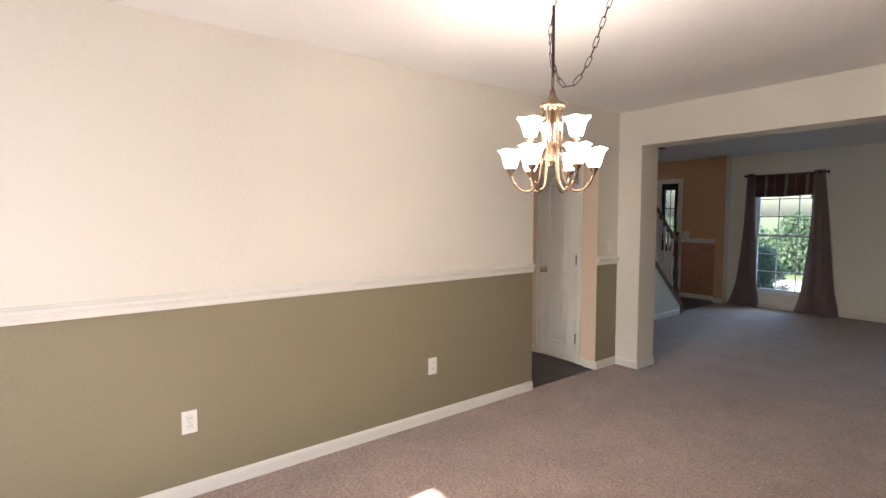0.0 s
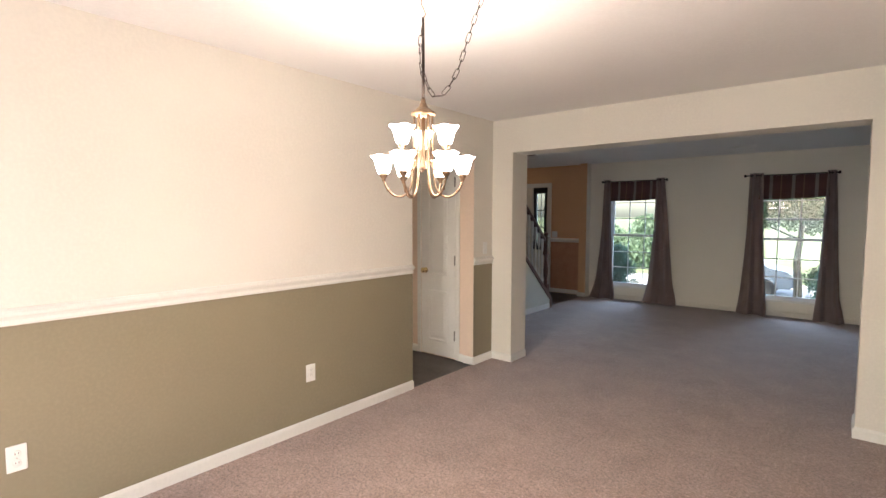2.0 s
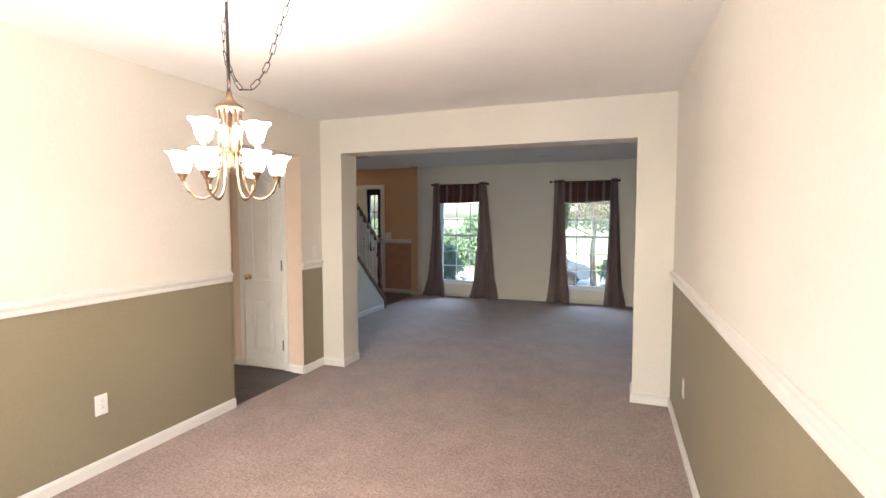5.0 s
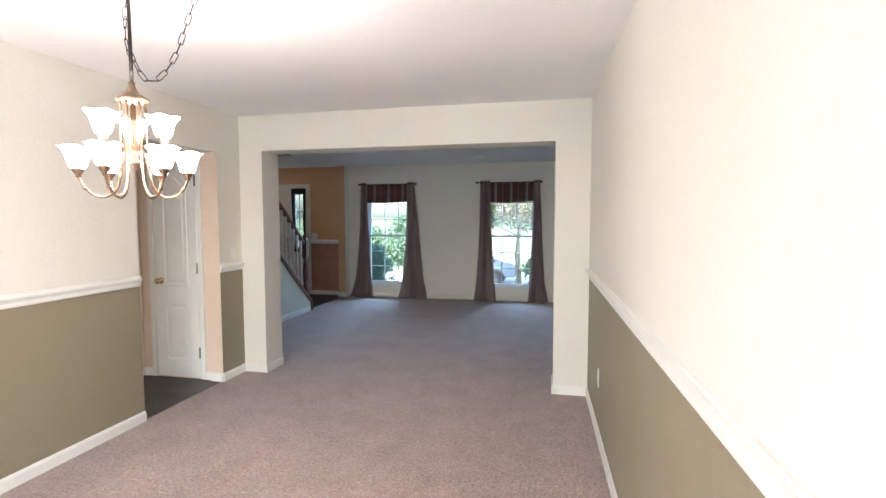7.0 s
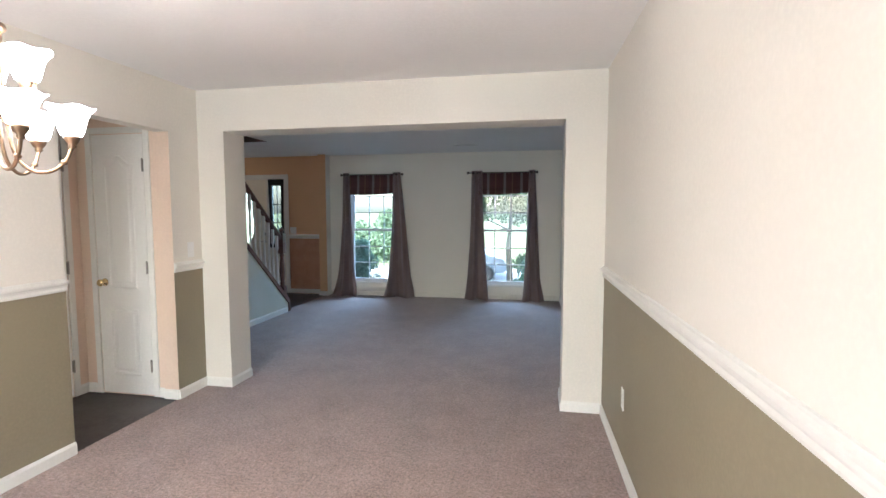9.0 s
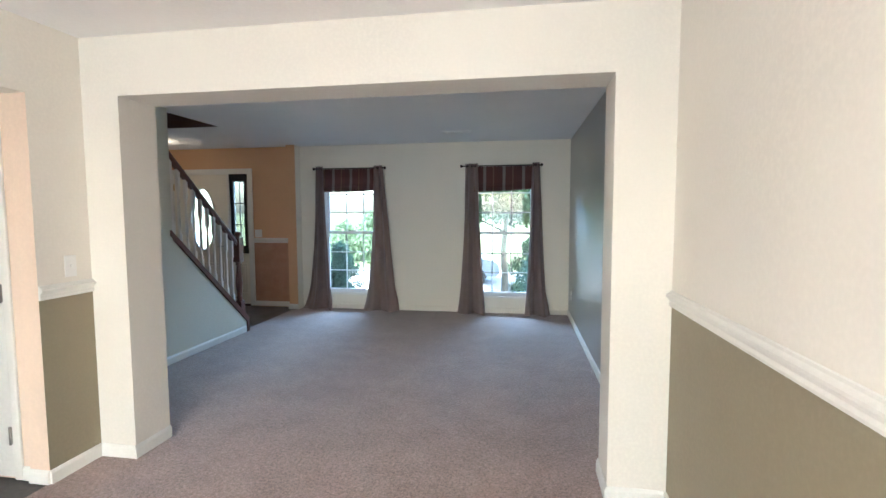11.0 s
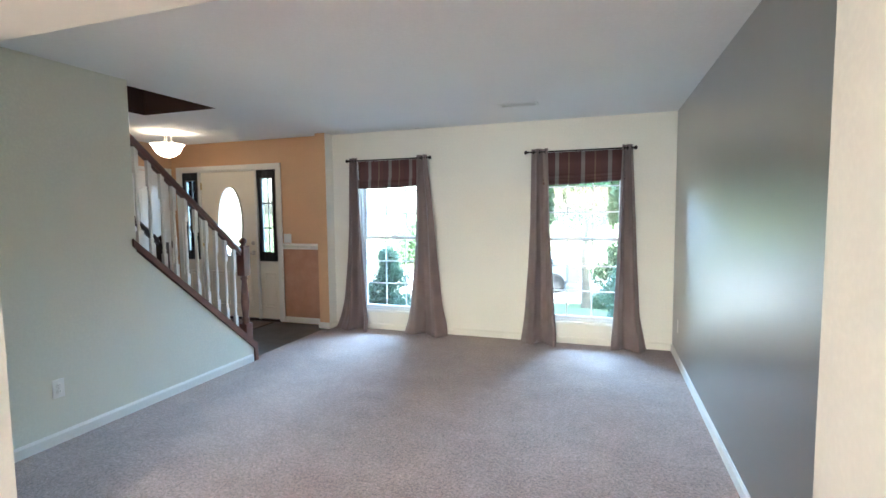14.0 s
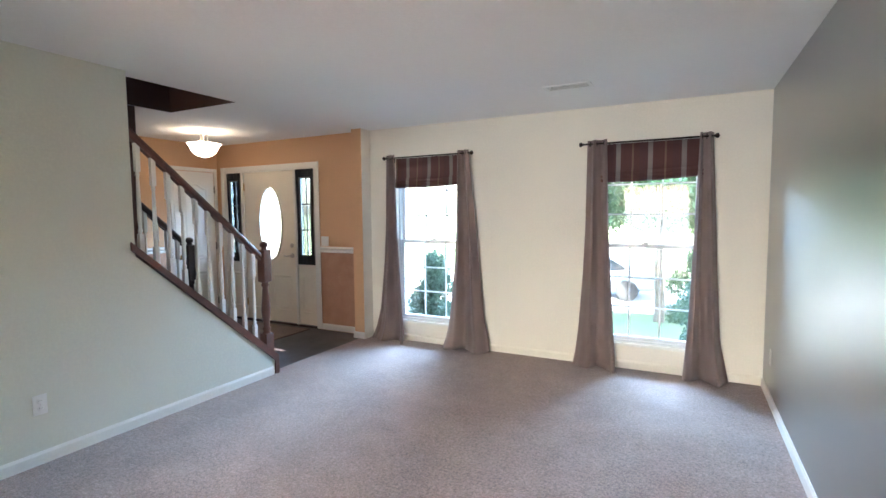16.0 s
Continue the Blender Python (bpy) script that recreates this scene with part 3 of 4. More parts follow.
# ---- doors ----
def panel(bm, outline, y, rise=0.006, out=-1):
    """A raised moulded panel on a door face in the x-z plane at y; out is the way the face looks."""
    cx = (min(p[0] for p in outline) + max(p[0] for p in outline)) / 2
    cz = (min(p[1] for p in outline) + max(p[1] for p in outline)) / 2
    hx, hz = max(p[0] for p in outline) - cx, max(p[1] for p in outline) - cz
    rings = []
    for d, r in ((0, 0.0), (0.008, rise), (0.016, rise * 0.9), (0.026, -0.003), (0.034, -0.003), (0.055, rise * 0.7)):
        kx, kz = 1 - d / hx, 1 - d / hz
        rings.append([bm.verts.new((cx + (px - cx) * kx, y + out * r, cz + (pz - cz) * kz)) for px, pz in outline])
    n = len(outline)
    fs = []
    for a, b in zip(rings, rings[1:]):
        fs += [bm.faces.new((a[i], a[(i + 1) % n], b[(i + 1) % n], b[i])) for i in range(n)]
    fs.append(bm.faces.new(rings[-1]))
    bmesh.ops.recalc_face_normals(bm, faces=fs)
    if sum(f.normal.y * out for f in fs) < 0:
        bmesh.ops.reverse_faces(bm, faces=fs)
    return bm


def rect(x0, x1, z0, z1):
    return [(x0, z0), (x1, z0), (x1, z1), (x0, z1)]


def arched(x0, x1, z0, z1, rise):
    """A panel with shoulders and a camel-back top."""
    pts = [(x0, z0), (x1, z0), (x1, z1 - rise)]
    n = 14
    for i in range(1, n):
        t = i / n
        x = x1 + (x0 - x1) * t
        pts.append((x, z1 - rise + rise * (0.5 - 0.5 * math.cos(2 * math.pi * t))))
    pts.append((x0, z1 - rise))
    return pts


def casing(w, half, top, y, mat, width=0.06, depth=0.016):
    for name, b in (("casing_side", (-half - width, -half, 0.0, top + width)), ("casing_side", (half, half + width, 0.0, top + width)), ("casing_head", (-half, half, top, top + width))):
        bm = B()
        box(bm, b[0], b[1], y - depth, y, b[2], b[3], bevel=0.004)
        part(name, bm, mat, w)


def hinge(w, x, z, y):
    bm = box(B(), x - 0.006, x + 0.006, y - 0.012, y, z - 0.045, z + 0.045)
    lathe(bm, [(0.006, -0.05), (0.006, 0.05)], 8, (x, y - 0.014, z))
    part("hinge", bm, HINGE, w, "grey steel hinge")


def door_knob(w, x, z, y, mat, label):
    bm = lathe(B(), [(0.0, 0.062), (0.018, 0.060), (0.027, 0.050), (0.028, 0.042), (0.020, 0.030), (0.010, 0.024), (0.009, 0.010), (0.027, 0.008), (0.031, 0.0)][::-1], 20)
    bm.transform(Matrix.Translation((x, y, z)) @ Matrix.Rotation(radians(90), 4, 'X'))
    part("door_knob", bm, mat, w, label)


def hall_door(name, loc, rz, half, label, knob_side):
    w = thing(name, loc, label, "door", rz=rz, kind="structure")
    casing(w, half + 0.008, 2.065, 0.0, TRIM, 0.048)
    leaf = part("door_leaf", box(B(), -half, half, -0.008, 0.0 - 0.0005, 0.012, 2.058), DOOR_WHITE, w)
    e = min(0.11, half * 0.42)
    for nm, o in (("panel", arched(-half + e, half - e, 0.86, 1.90, 0.07)), ("panel", rect(-half + e, half - e, 0.16, 0.70))):
        part(nm, panel(B(), o, -0.0085), DOOR_WHITE, leaf)
    for z in (0.25, 1.03, 1.82):
        hinge(w, -knob_side * (half + 0.003), z, -0.008)
    door_knob(w, knob_side * (half - 0.06), 0.905, -0.008, BRIGHT_BRASS, "round polished brass knob")
    return w


hall_door("door_2", (-2.885, 4.33, 0), 0, 0.229, "narrow white hall door with arched panel, closed", -1)
hall_door("door_3", (-3.27, 3.81, 0), 90, 0.38, "white side-hall door with arched panel, closed", -1)
hall_door("door_4", (FOY, 8.79, 0), 90, 0.30, "white panelled closet door in the foyer, closed", -1)

# front door with two sidelights
fd = thing("door_1", (0, FRONT, 0), "cream entrance door with oval glass and sidelights, closed", "front door", kind="structure")
for x0, x1, z0, z1 in ((D0 - 0.06, D0 + 0.012, 0, DH + 0.05), (D1 - 0.012, D1 + 0.06, 0, DH + 0.05), (D0 + 0.012, D1 - 0.012, DH - 0.012, DH + 0.05)):
    part("casing", box(B(), x0, x1, -0.018, 0.0, z0, z1, bevel=0.004), TRIM, fd)
bm = B()
for x0, x1 in ((D0, D0 + 0.03), (-5.465, -5.435), (-4.495, -4.465), (D1 - 0.03, D1)):
    box(bm, x0, x1, 0.0, 0.12, 0.0, DH - 0.03)
box(bm, D0, D1, 0.0, 0.12, DH - 0.03, DH)
part("door_frame", bm, TRIM, fd)
part("threshold", box(B(), D0 + 0.03, D1 - 0.03, 0.0, 0.14, -0.01, 0.018, bevel=0.004), DARK_WOOD, fd, "dark wooden threshold")
OX, OZ, OA, OB = -4.94, 1.35, 0.195, 0.475


def door_leaf():
    """Slab with an oval hole cut through it."""
    bm = bmesh.new()
    n = 48
    x0, x1, z0, z1 = -5.432, -4.498, 0.02, DH - 0.033
    for y, flip in ((0.03, False), (0.074, True)):
        inner, outer = [], []
        for i in range(n):
            a = 2 * math.pi * i / n
            c, s = math.cos(a), math.sin(a)
            inner.append(bm.verts.new((OX + OA * c, y, OZ + OB * s)))
            tx = ((x1 if c > 0 else x0) - OX) / c if abs(c) > 1e-6 else 1e9
            tz = ((z1 if s > 0 else z0) - OZ) / s if abs(s) > 1e-6 else 1e9
            k = min(tx, tz)
            outer.append(bm.verts.new((OX + c * k, y, OZ + s * k)))
        for i in range(n):
            q = (inner[i], outer[i], outer[(i + 1) % n], inner[(i + 1) % n])
            bm.faces.new(q if not flip else tuple(reversed(q)))
        if flip:
            for i in range(n):
                bm.faces.new((first[0][i], first[0][(i + 1) % n], inner[(i + 1) % n], inner[i]))
                bm.faces.new((first[1][(i + 1) % n], first[1][i], outer[i], outer[(i + 1) % n]))
        first = (inner, outer)
    bmesh.ops.recalc_face_normals(bm, faces=bm.faces[:])
    return bm


leaf = part("door_leaf", door_leaf(), DOOR_CREAM, fd)
# leaf corners beyond the radial fan
bm = B()
box(bm, -5.432, -4.498, 0.031, 0.073, 0.02, 0.12)
box(bm, -5.432, -4.498, 0.031, 0.073, DH - 0.10, DH - 0.033)
box(bm, -5.432, -5.33, 0.031, 0.073, 0.12, DH - 0.10)
box(bm, -4.60, -4.498, 0.031, 0.073, 0.12, DH - 0.10)
part("leaf_edge", bm, DOOR_CREAM, leaf)
bm = B()
tube(bm, [(OX + (OA + 0.012) * math.cos(a), 0.026, OZ + (OB + 0.012) * math.sin(a)) for a in [2 * math.pi * i / 48 for i in range(48)]], 0.014, 8, True)
part("oval_moulding", bm, DOOR_CREAM, leaf)
n = 40
bm = prism(B(), [(OX + OA * math.cos(2 * math.pi * i / n), OZ + OB * math.sin(2 * math.pi * i / n)) for i in range(n)], "y", 0.05, 0.055)
g = part("oval_glass", bm, FROSTED, leaf, "bright frosted oval glass")
g.visible_shadow = False
bm = B()
for pts in ([(OX, OZ - OB), (OX, OZ + OB)], [(OX - OA, OZ), (OX + OA, OZ)], [(OX + 0.10 * math.cos(a), OZ + 0.26 * math.sin(a)) for a in [2 * math.pi * i / 24 for i in range(25)]]):
    tube(bm, [(p[0], 0.049, p[1]) for p in pts], 0.003, 6)
part("leading", bm, NICKEL, leaf)
for o in (rect(-5.33, -5.00, 0.17, 0.66), rect(-4.93, -4.60, 0.17, 0.66)):
    part("panel", panel(B(), o, 0.0295), DOOR_CREAM, leaf)
bm = lathe(B(), [(0.030, 0.0), (0.030, 0.012), (0.018, 0.020), (0.0, 0.022)], 20)
bm.transform(Matrix.Translation((-4.566, 0.03, 1.06)) @ Matrix.Rotation(radians(90), 4, 'X'))
part("deadbolt", bm, NICKEL, leaf, "round nickel deadbolt")
bm = lathe(B(), [(0.032, 0.0), (0.030, 0.010), (0.012, 0.014), (0.011, 0.045), (0.0, 0.047)], 20)
bm.transform(Matrix.Translation((-4.566, 0.03, 0.925)) @ Matrix.Rotation(radians(90), 4, 'X'))
tube(bm, smooth_points([(-4.566, -0.012, 0.925), (-4.60, -0.016, 0.923), (-4.64, -0.015, 0.918), (-4.68, -0.012, 0.922)], 5), 0.008, 8)
part("lever_handle", bm, NICKEL, leaf, "curved nickel lever handle")
for x in (-5.43,):
    for z in (0.25, 1.05, 1.85):
        bm = box(B(), x - 0.006, x + 0.006, 0.016, 0.03, z - 0.05, z + 0.05)
        part("hinge", bm, BRIGHT_BRASS, leaf, "brass hinge")

for x0, x1 in ((D0 + 0.03, -5.465), (-4.465, D1 - 0.03)):
    s = part("sidelight", B(), DOOR_CREAM, fd)
    bm = B()
    m = (x0 + x1) / 2
    gx0, gx1, gz0, gz1 = m - 0.09, m + 0.09, 0.93, 1.93
    box(bm, x0, gx0, 0.03, 0.072, 0.02, DH - 0.03)
    box(bm, gx1, x1, 0.03, 0.072, 0.02, DH - 0.03)
    box(bm, gx0, gx1, 0.03, 0.072, 0.02, gz0)
    box(bm, gx0, gx1, 0.03, 0.072, gz1, DH - 0.03)
    bm.to_mesh(s.data)
    bm.free()
    part("panel", panel(B(), rect(x0 + 0.05, x1 - 0.05, 0.17, 0.66), 0.0295), DOOR_CREAM, s)
    g = part("pane", box(B(), gx0, gx1, 0.048, 0.053, gz0, gz1), GLASS, s)
    g.visible_shadow = False
    for k in (1, 2):
        z = gz0 + (gz1 - gz0) * k / 3
        part("glazing_bar", box(B(), gx0, gx1, 0.040, 0.046, z - 0.008, z + 0.008), TRIM, s)
    part("glazing_bar", box(B(), m - 0.007, m + 0.007, 0.0405, 0.0455, gz0, gz1), TRIM, s)


# ---- cloth ----
def sheet(bm, left, right, z0, z1, depth, folds, phase, nz=40, nu=72, puddle=0.0):
    """A pleated cloth. left, right, depth are functions of height."""
    rows = []
    for j in range(nz + 1):
        z = z0 + (z1 - z0) * (j / nz)
        a, b, d = left(z), right(z), depth(z)
        row = []
        for i in range(nu + 1):
            u = i / nu
            w = math.sin(2 * math.pi * folds * u + phase + 0.35 * math.sin(1.7 * z + phase))
            w2 = 0.22 * math.sin(2 * math.pi * folds * 2.3 * u + 1.3 * phase + 0.8 * z)
            droop = puddle * max(0.0, 1 - z / 0.18) ** 2
            row.append(bm.verts.new((a + (b - a) * u + 0.012 * math.sin(2 * math.pi * folds * u * 0.5 + phase) * math.sin(math.pi * u),
                                     d * (w + w2) - droop * (1 + 0.4 * math.sin(7 * u + phase)), z)))
        rows.append(row)
    for r, s in zip(rows, rows[1:]):
        for i in range(nu):
            f = bm.faces.new((r[i], r[i + 1], s[i + 1], s[i]))
            f.smooth = True
    return bm


def through_heights(points):
    """A smooth function of height through (height, value) pairs."""
    zs, vs = zip(*sorted(points))
    def value(z):
        if z <= zs[0]:
            return vs[0]
        for i in range(len(zs) - 1):
            if z <= zs[i + 1]:
                t = (z - zs[i]) / (zs[i + 1] - zs[i])
                return vs[i] + (vs[i + 1] - vs[i]) * t
        return vs[-1]
    return value


ROD_Y, ROD_Z = 9.075, 2.09


def curtain(left, right, folds, phase, label):
    c = (left[2] + right[2]) / 2
    th = thing("curtain", (c, ROD_Y, 0), label, "curtain", "window curtains")
    hs = (0.006, 0.35, 0.9, 1.33, 2.125)
    lf = through_heights([(z, v - c) for z, v in zip(hs, left)])
    rf = through_heights([(z, v - c) for z, v in zip(hs, right)])
    bm = sheet(B(), lf, rf, 0.006, 2.125, through_heights([(0.0, 0.055), (0.6, 0.046), (1.4, 0.036), (2.125, 0.024)]), folds, phase, puddle=0.055)
    cloth = part("cloth", bm, CURTAIN, th)
    mod = cloth.modifiers.new("thickness", 'SOLIDIFY')
    mod.thickness = 0.003
    for k in range(3):
        u = (k + 0.5) / 3
        x = lf(ROD_Z) + (rf(ROD_Z) - lf(ROD_Z)) * u
        bm = tube(B(), [(0.0, 0.021 * math.cos(a), 0.021 * math.sin(a)) for a in [2 * math.pi * i / 16 for i in range(16)]], 0.004, 6, True)
        part("grommet", bm, ROD, th, "dark bronze grommet", (x, 0, ROD_Z))
    return th


MAUVE = "mauve-taupe grommet curtain panel pooling on the carpet"
#        floor  0.35   0.9    1.33   top
curtain((-3.215, -3.12, -3.055, -3.02, -2.985), (-2.725, -2.775, -2.81, -2.835, -2.868), 1.7, 0.4, MAUVE)
curtain((-2.275, -2.21, -2.15, -2.12, -2.10), (-1.725, -1.80, -1.85, -1.885, -1.965), 1.8, 2.1, "mauve-taupe grommet curtain panel flaring widely onto the carpet")
curtain((-0.87, -0.83, -0.79, -0.77, -0.755), (-0.46, -0.49, -0.525, -0.55, -0.575), 1.6, 1.2, MAUVE)
curtain((0.085, 0.11, 0.135, 0.15, 0.172), (0.44, 0.37, 0.335, 0.315, 0.272), 1.7, 3.3, "mauve-taupe grommet curtain panel beside the dark sage wall")


def curtain_rod(x0, x1):
    c = (x0 + x1) / 2
    th = thing("curtain_rod", (c, ROD_Y, ROD_Z), "thin dark bronze curtain rod with ball finials", "curtain rod", "curtain rods")
    bm = tube(B(), [(x0 - c, 0, 0), (x1 - c, 0, 0)], 0.008, 12)
    part("rod", bm, ROD, th)
    for s, x in ((-1, x0 - c), (1, x1 - c)):
        bm = lathe(B(), [(0.008, 0.0), (0.012, 0.004), (0.009, 0.010), (0.019, 0.020), (0.022, 0.030), (0.018, 0.040), (0.0, 0.046)], 16)
        bm.transform(Matrix.Translation((x, 0, 0)) @ Matrix.Rotation(radians(90 * s), 4, 'Y'))
        part("finial", bm, ROD, th)
        bm = tube(B(), [(x - s * 0.05, 0, -0.012), (x - s * 0.05, FRONT - ROD_Y, -0.016)], 0.006, 8)
        box(bm, x - s * 0.05 - 0.012, x - s * 0.05 + 0.012, FRONT - ROD_Y - 0.004, FRONT - ROD_Y, -0.05, 0.02)
        part("bracket", bm, ROD, th)


curtain_rod(-2.985, -1.955)
curtain_rod(-0.785, 0.272)


def roman_shade(c, half, zl, zr, label):
    """Striped cloth blind, drawn up, with stacked pleats at its foot."""
    th = thing("roman_shade", (c, FRONT - 0.035, 0), label, "roman shade", "roman shades")
    bm = B()
    nu, prof = 40, []
    top = 2.085
    prof += [(0.0, 1.0), (0.0, 0.62), (-0.004, 0.34)]
    for k in range(3):
        z = 0.30 - 0.11 * k
        prof += [(-0.020 - 0.004 * k, z - 0.02), (-0.026 - 0.004 * k, z - 0.06), (-0.012 - 0.003 * k, z - 0.095)]
    prof += [(-0.006, 0.0), (0.004, 0.02), (0.010, 0.3)]
    rows = []
    for dy, f in prof:
        row = []
        for i in range(nu + 1):
            u = i / nu
            low = zl + (zr - zl) * u - 0.012 * math.sin(math.pi * u) * (1 - f)
            row.append(bm.verts.new((-half + 2 * half * u, dy + 0.003 * math.sin(9 * u + 4 * f), low + (top - low) * f)))
        rows.append(row)
    for r, s in zip(rows, rows[1:]):
        for i in range(nu):
            f = bm.faces.new((r[i], s[i], s[i + 1], r[i + 1]))
            f.smooth = True
    cloth = part("cloth", bm, STRIPED, th)
    mod = cloth.modifiers.new("thickness", 'SOLIDIFY')
    mod.thickness = 0.002
    part("headrail", box(B(), -half, half, 0.006, 0.034, top - 0.03, top + 0.004, bevel=0.003), TRIM, th)


roman_shade(-2.46, 0.43, 1.757, 1.778, "striped wine and grey roman shade, drawn up high")
roman_shade(-0.215, 0.42, 1.742, 1.772, "striped wine red roman shade, hanging slightly askew")

for x0, x1, nm in ((D0 + 0.025, -5.475, "far"), (-4.462, D1 - 0.035, "near")):
    m = (x0 + x1) / 2
    th = thing("sidelight_curtain", (m, FRONT + 0.016, 0), "sheer black curtain panel over a door sidelight", "curtain", "sidelight curtains")
    hw = (x1 - x0) / 2
    bm = sheet(B(), through_heights([(0.8, -hw * 0.9), (1.4, -hw * 0.82), (2.06, -hw)]), through_heights([(0.8, hw * 0.97), (1.4, hw * 0.9), (2.06, hw)]),
               0.815, 2.06, through_heights([(0.8, 0.004), (2.06, 0.003)]), 9, 0.5, 24, 90)
    part("cloth", bm, SHEER, th)
    for a0, a1, z0, z1 in ((-1.0, -0.62, 0.94, 1.94), (0.66, 1.0, 0.94, 1.94), (-1.0, 1.0, 1.94, 2.06), (-1.0, 1.0, 0.815, 0.94)):
        edge = lambda k: through_heights([(0.8, hw * k * 0.94), (1.4, hw * k * 0.86), (2.06, hw * k)])
        hem = sheet(B(), edge(a0), edge(a1), z0, z1, through_heights([(0.8, 0.004), (2.06, 0.003)]), 9 * (a1 - a0) / 2, 0.5, 16, 48)
        part("hem", hem, BLACK_CLOTH, th, "dense black gathered hem", (0, -0.012, 0))
    for z in (0.86, 2.04):
        part("rod", tube(B(), [(-hw, 0, z), (hw, 0, z)], 0.004, 8), ROD, th)


# ---- stair ----
RISE, RUN = 0.19, 0.217
SX0, SX1 = -4.30, LL - 0.14
st = thing("staircase", ((SX0 + SX1) / 2, 7.50, 0), "straight stair with carpeted treads climbing to the upper floor", "staircase")
half = (SX1 - SX0) / 2 - 0.003
for k in range(11):
    y1 = -k * RUN
    step = part("step", box(B(), -half, half, y1 - RUN, y1, k * RISE, (k + 1) * RISE - 0.03), CARPET, st)
    part("tread", box(B(), -half, half, y1 - RUN, y1 + 0.025, (k + 1) * RISE - 0.03, (k + 1) * RISE, bevel=0.008), CARPET, step)


def baluster_mesh(h):
    """White painted baluster: square ends, turned waist."""
    bm = B()
    lo, hi = h * 0.20, h * 0.75
    box(bm, -0.0165, 0.0165, -0.0165, 0.0165, 0.0, lo, bevel=0.002)
    box(bm, -0.0165, 0.0165, -0.0165, 0.0165, hi, h, bevel=0.002)
    lathe(bm, [(0.0165, lo), (0.011, lo + 0.012), (0.017, lo + 0.026), (0.010, lo + 0.04), (0.0155, lo + 0.10), (0.0145, lo + 0.2), (0.011, hi - 0.06), (0.010, hi - 0.035), (0.016, hi - 0.022), (0.011, hi - 0.010), (0.0165, hi)], 14)
    return bm


def newel(parent, loc, z0, z1, mat):
    n = part("newel", B(), mat, parent, "", loc)
    bm = B()
    h = z1 - z0
    s = 0.044
    blk = z0 + h * 0.66
    box(bm, -s, s, -s, s, z0, z0 + 0.24, bevel=0.005)
    lathe(bm, [(s, z0 + 0.24), (0.028, z0 + 0.26), (0.040, z0 + 0.28), (0.026, z0 + 0.30), (0.038, z0 + 0.40), (0.041, z0 + 0.46), (0.034, blk - 0.16), (0.024, blk - 0.05), (0.038, blk - 0.03), (0.026, blk - 0.015), (s, blk)], 24)
    box(bm, -s, s, -s, s, blk, z1 - 0.075, bevel=0.006)
    lathe(bm, [(0.030, z1 - 0.075), (0.024, z1 - 0.064), (0.020, z1 - 0.056), (0.034, z1 - 0.045), (0.038, z1 - 0.028), (0.030, z1 - 0.010), (0.012, z1), (0.0, z1)], 20)
    bm.to_mesh(n.data)
    bm.free()
    return n


def rail_sweep(bm, y0, z0, y1, z1):
    """Moulded handrail along the slope."""
    prof = ((-0.020, -0.032), (-0.020, -0.022), (-0.028, -0.012), (-0.031, 0.006), (-0.026, 0.022), (-0.012, 0.030), (0.012, 0.030), (0.026, 0.022), (0.031, 0.006), (0.028, -0.012), (0.020, -0.022), (0.020, -0.032))
    rings = [[bm.verts.new((p, y, z + q * 1.25)) for p, q in prof] for y, z in ((y0, z0), (y1, z1))]
    n = len(prof)
    fs = [bm.faces.new((rings[0][i], rings[1][i], rings[1][(i + 1) % n], rings[0][(i + 1) % n])) for i in range(n)]
    fs += [bm.faces.new(rings[0]), bm.faces.new(list(reversed(rings[1])))]
    bmesh.ops.recalc_face_normals(bm, faces=fs)
    return bm


def railing(x, ya, yb, za, zb, sa, sb, newel_y, newel_z0, newel_top, count, mat, label, baluster_mat, balusters=None):
    """ya: upper end, yb: at the newel; za, zb: handrail centre heights; sa, sb: string tops."""
    th = thing("stair_railing", (x, newel_y, 0), label, "stair railing", "stair railings")
    dy = -newel_y
    part("handrail", rail_sweep(B(), ya + dy, za, yb + dy, zb), mat, th)
    newel(th, (0, 0, 0), newel_z0, newel_top, mat)
    top = lambda y: za + (zb - za) * (y - ya) / (yb - ya) - 0.032
    low = lambda y: sa + (sb - sa) * (y - ya) / (yb - ya)
    first, last = balusters or (ya + 0.06, yb - 0.05)
    h = top(first) - low(first) + 0.02
    me = None
    for k in range(count):
        y = first + (last - first) * k / max(1, count - 1)
        if me is None:
            ob = part("baluster", baluster_mesh(h), baluster_mat, th, "white turned baluster", (0, y + dy, low(y) - 0.01))
            me = ob.data
        else:
            ob = new("baluster", me)
            ob.parent, ob.location = th, (0, y + dy, low(y) - 0.01)
            tagged(ob, "white turned baluster")
    return th


RX = LL - 0.07
near = railing(RX, 6.39, 7.53, 2.075, 1.095, 1.262, 0.262, 7.585, 0.14, 1.224, 10, WOOD, "cherry-stained stair railing with white turned balusters", TRIM, (6.475, 7.452))
bm = B()
prism(bm, [(6.36 - 7.585, 1.288), (7.53 - 7.585, 0.272), (7.645 - 7.585, 0.168), (7.645 - 7.585, 0.0), (7.603 - 7.585, 0.0), (7.603 - 7.585, 0.13), (6.36 - 7.585, 1.232)], "x", -0.088, 0.084)
part("string_cap", bm, WOOD, near, "cherry-stained cap board on the stair wall")
far = railing(-4.36, 7.06, 7.51, 1.60, 1.19, 0.80, 0.40, 7.57, -0.008, 1.246, 4, DARK_WOOD, "dark stair railing on the far side of the stair", TRIM, (7.13, 7.44))
bm = B()
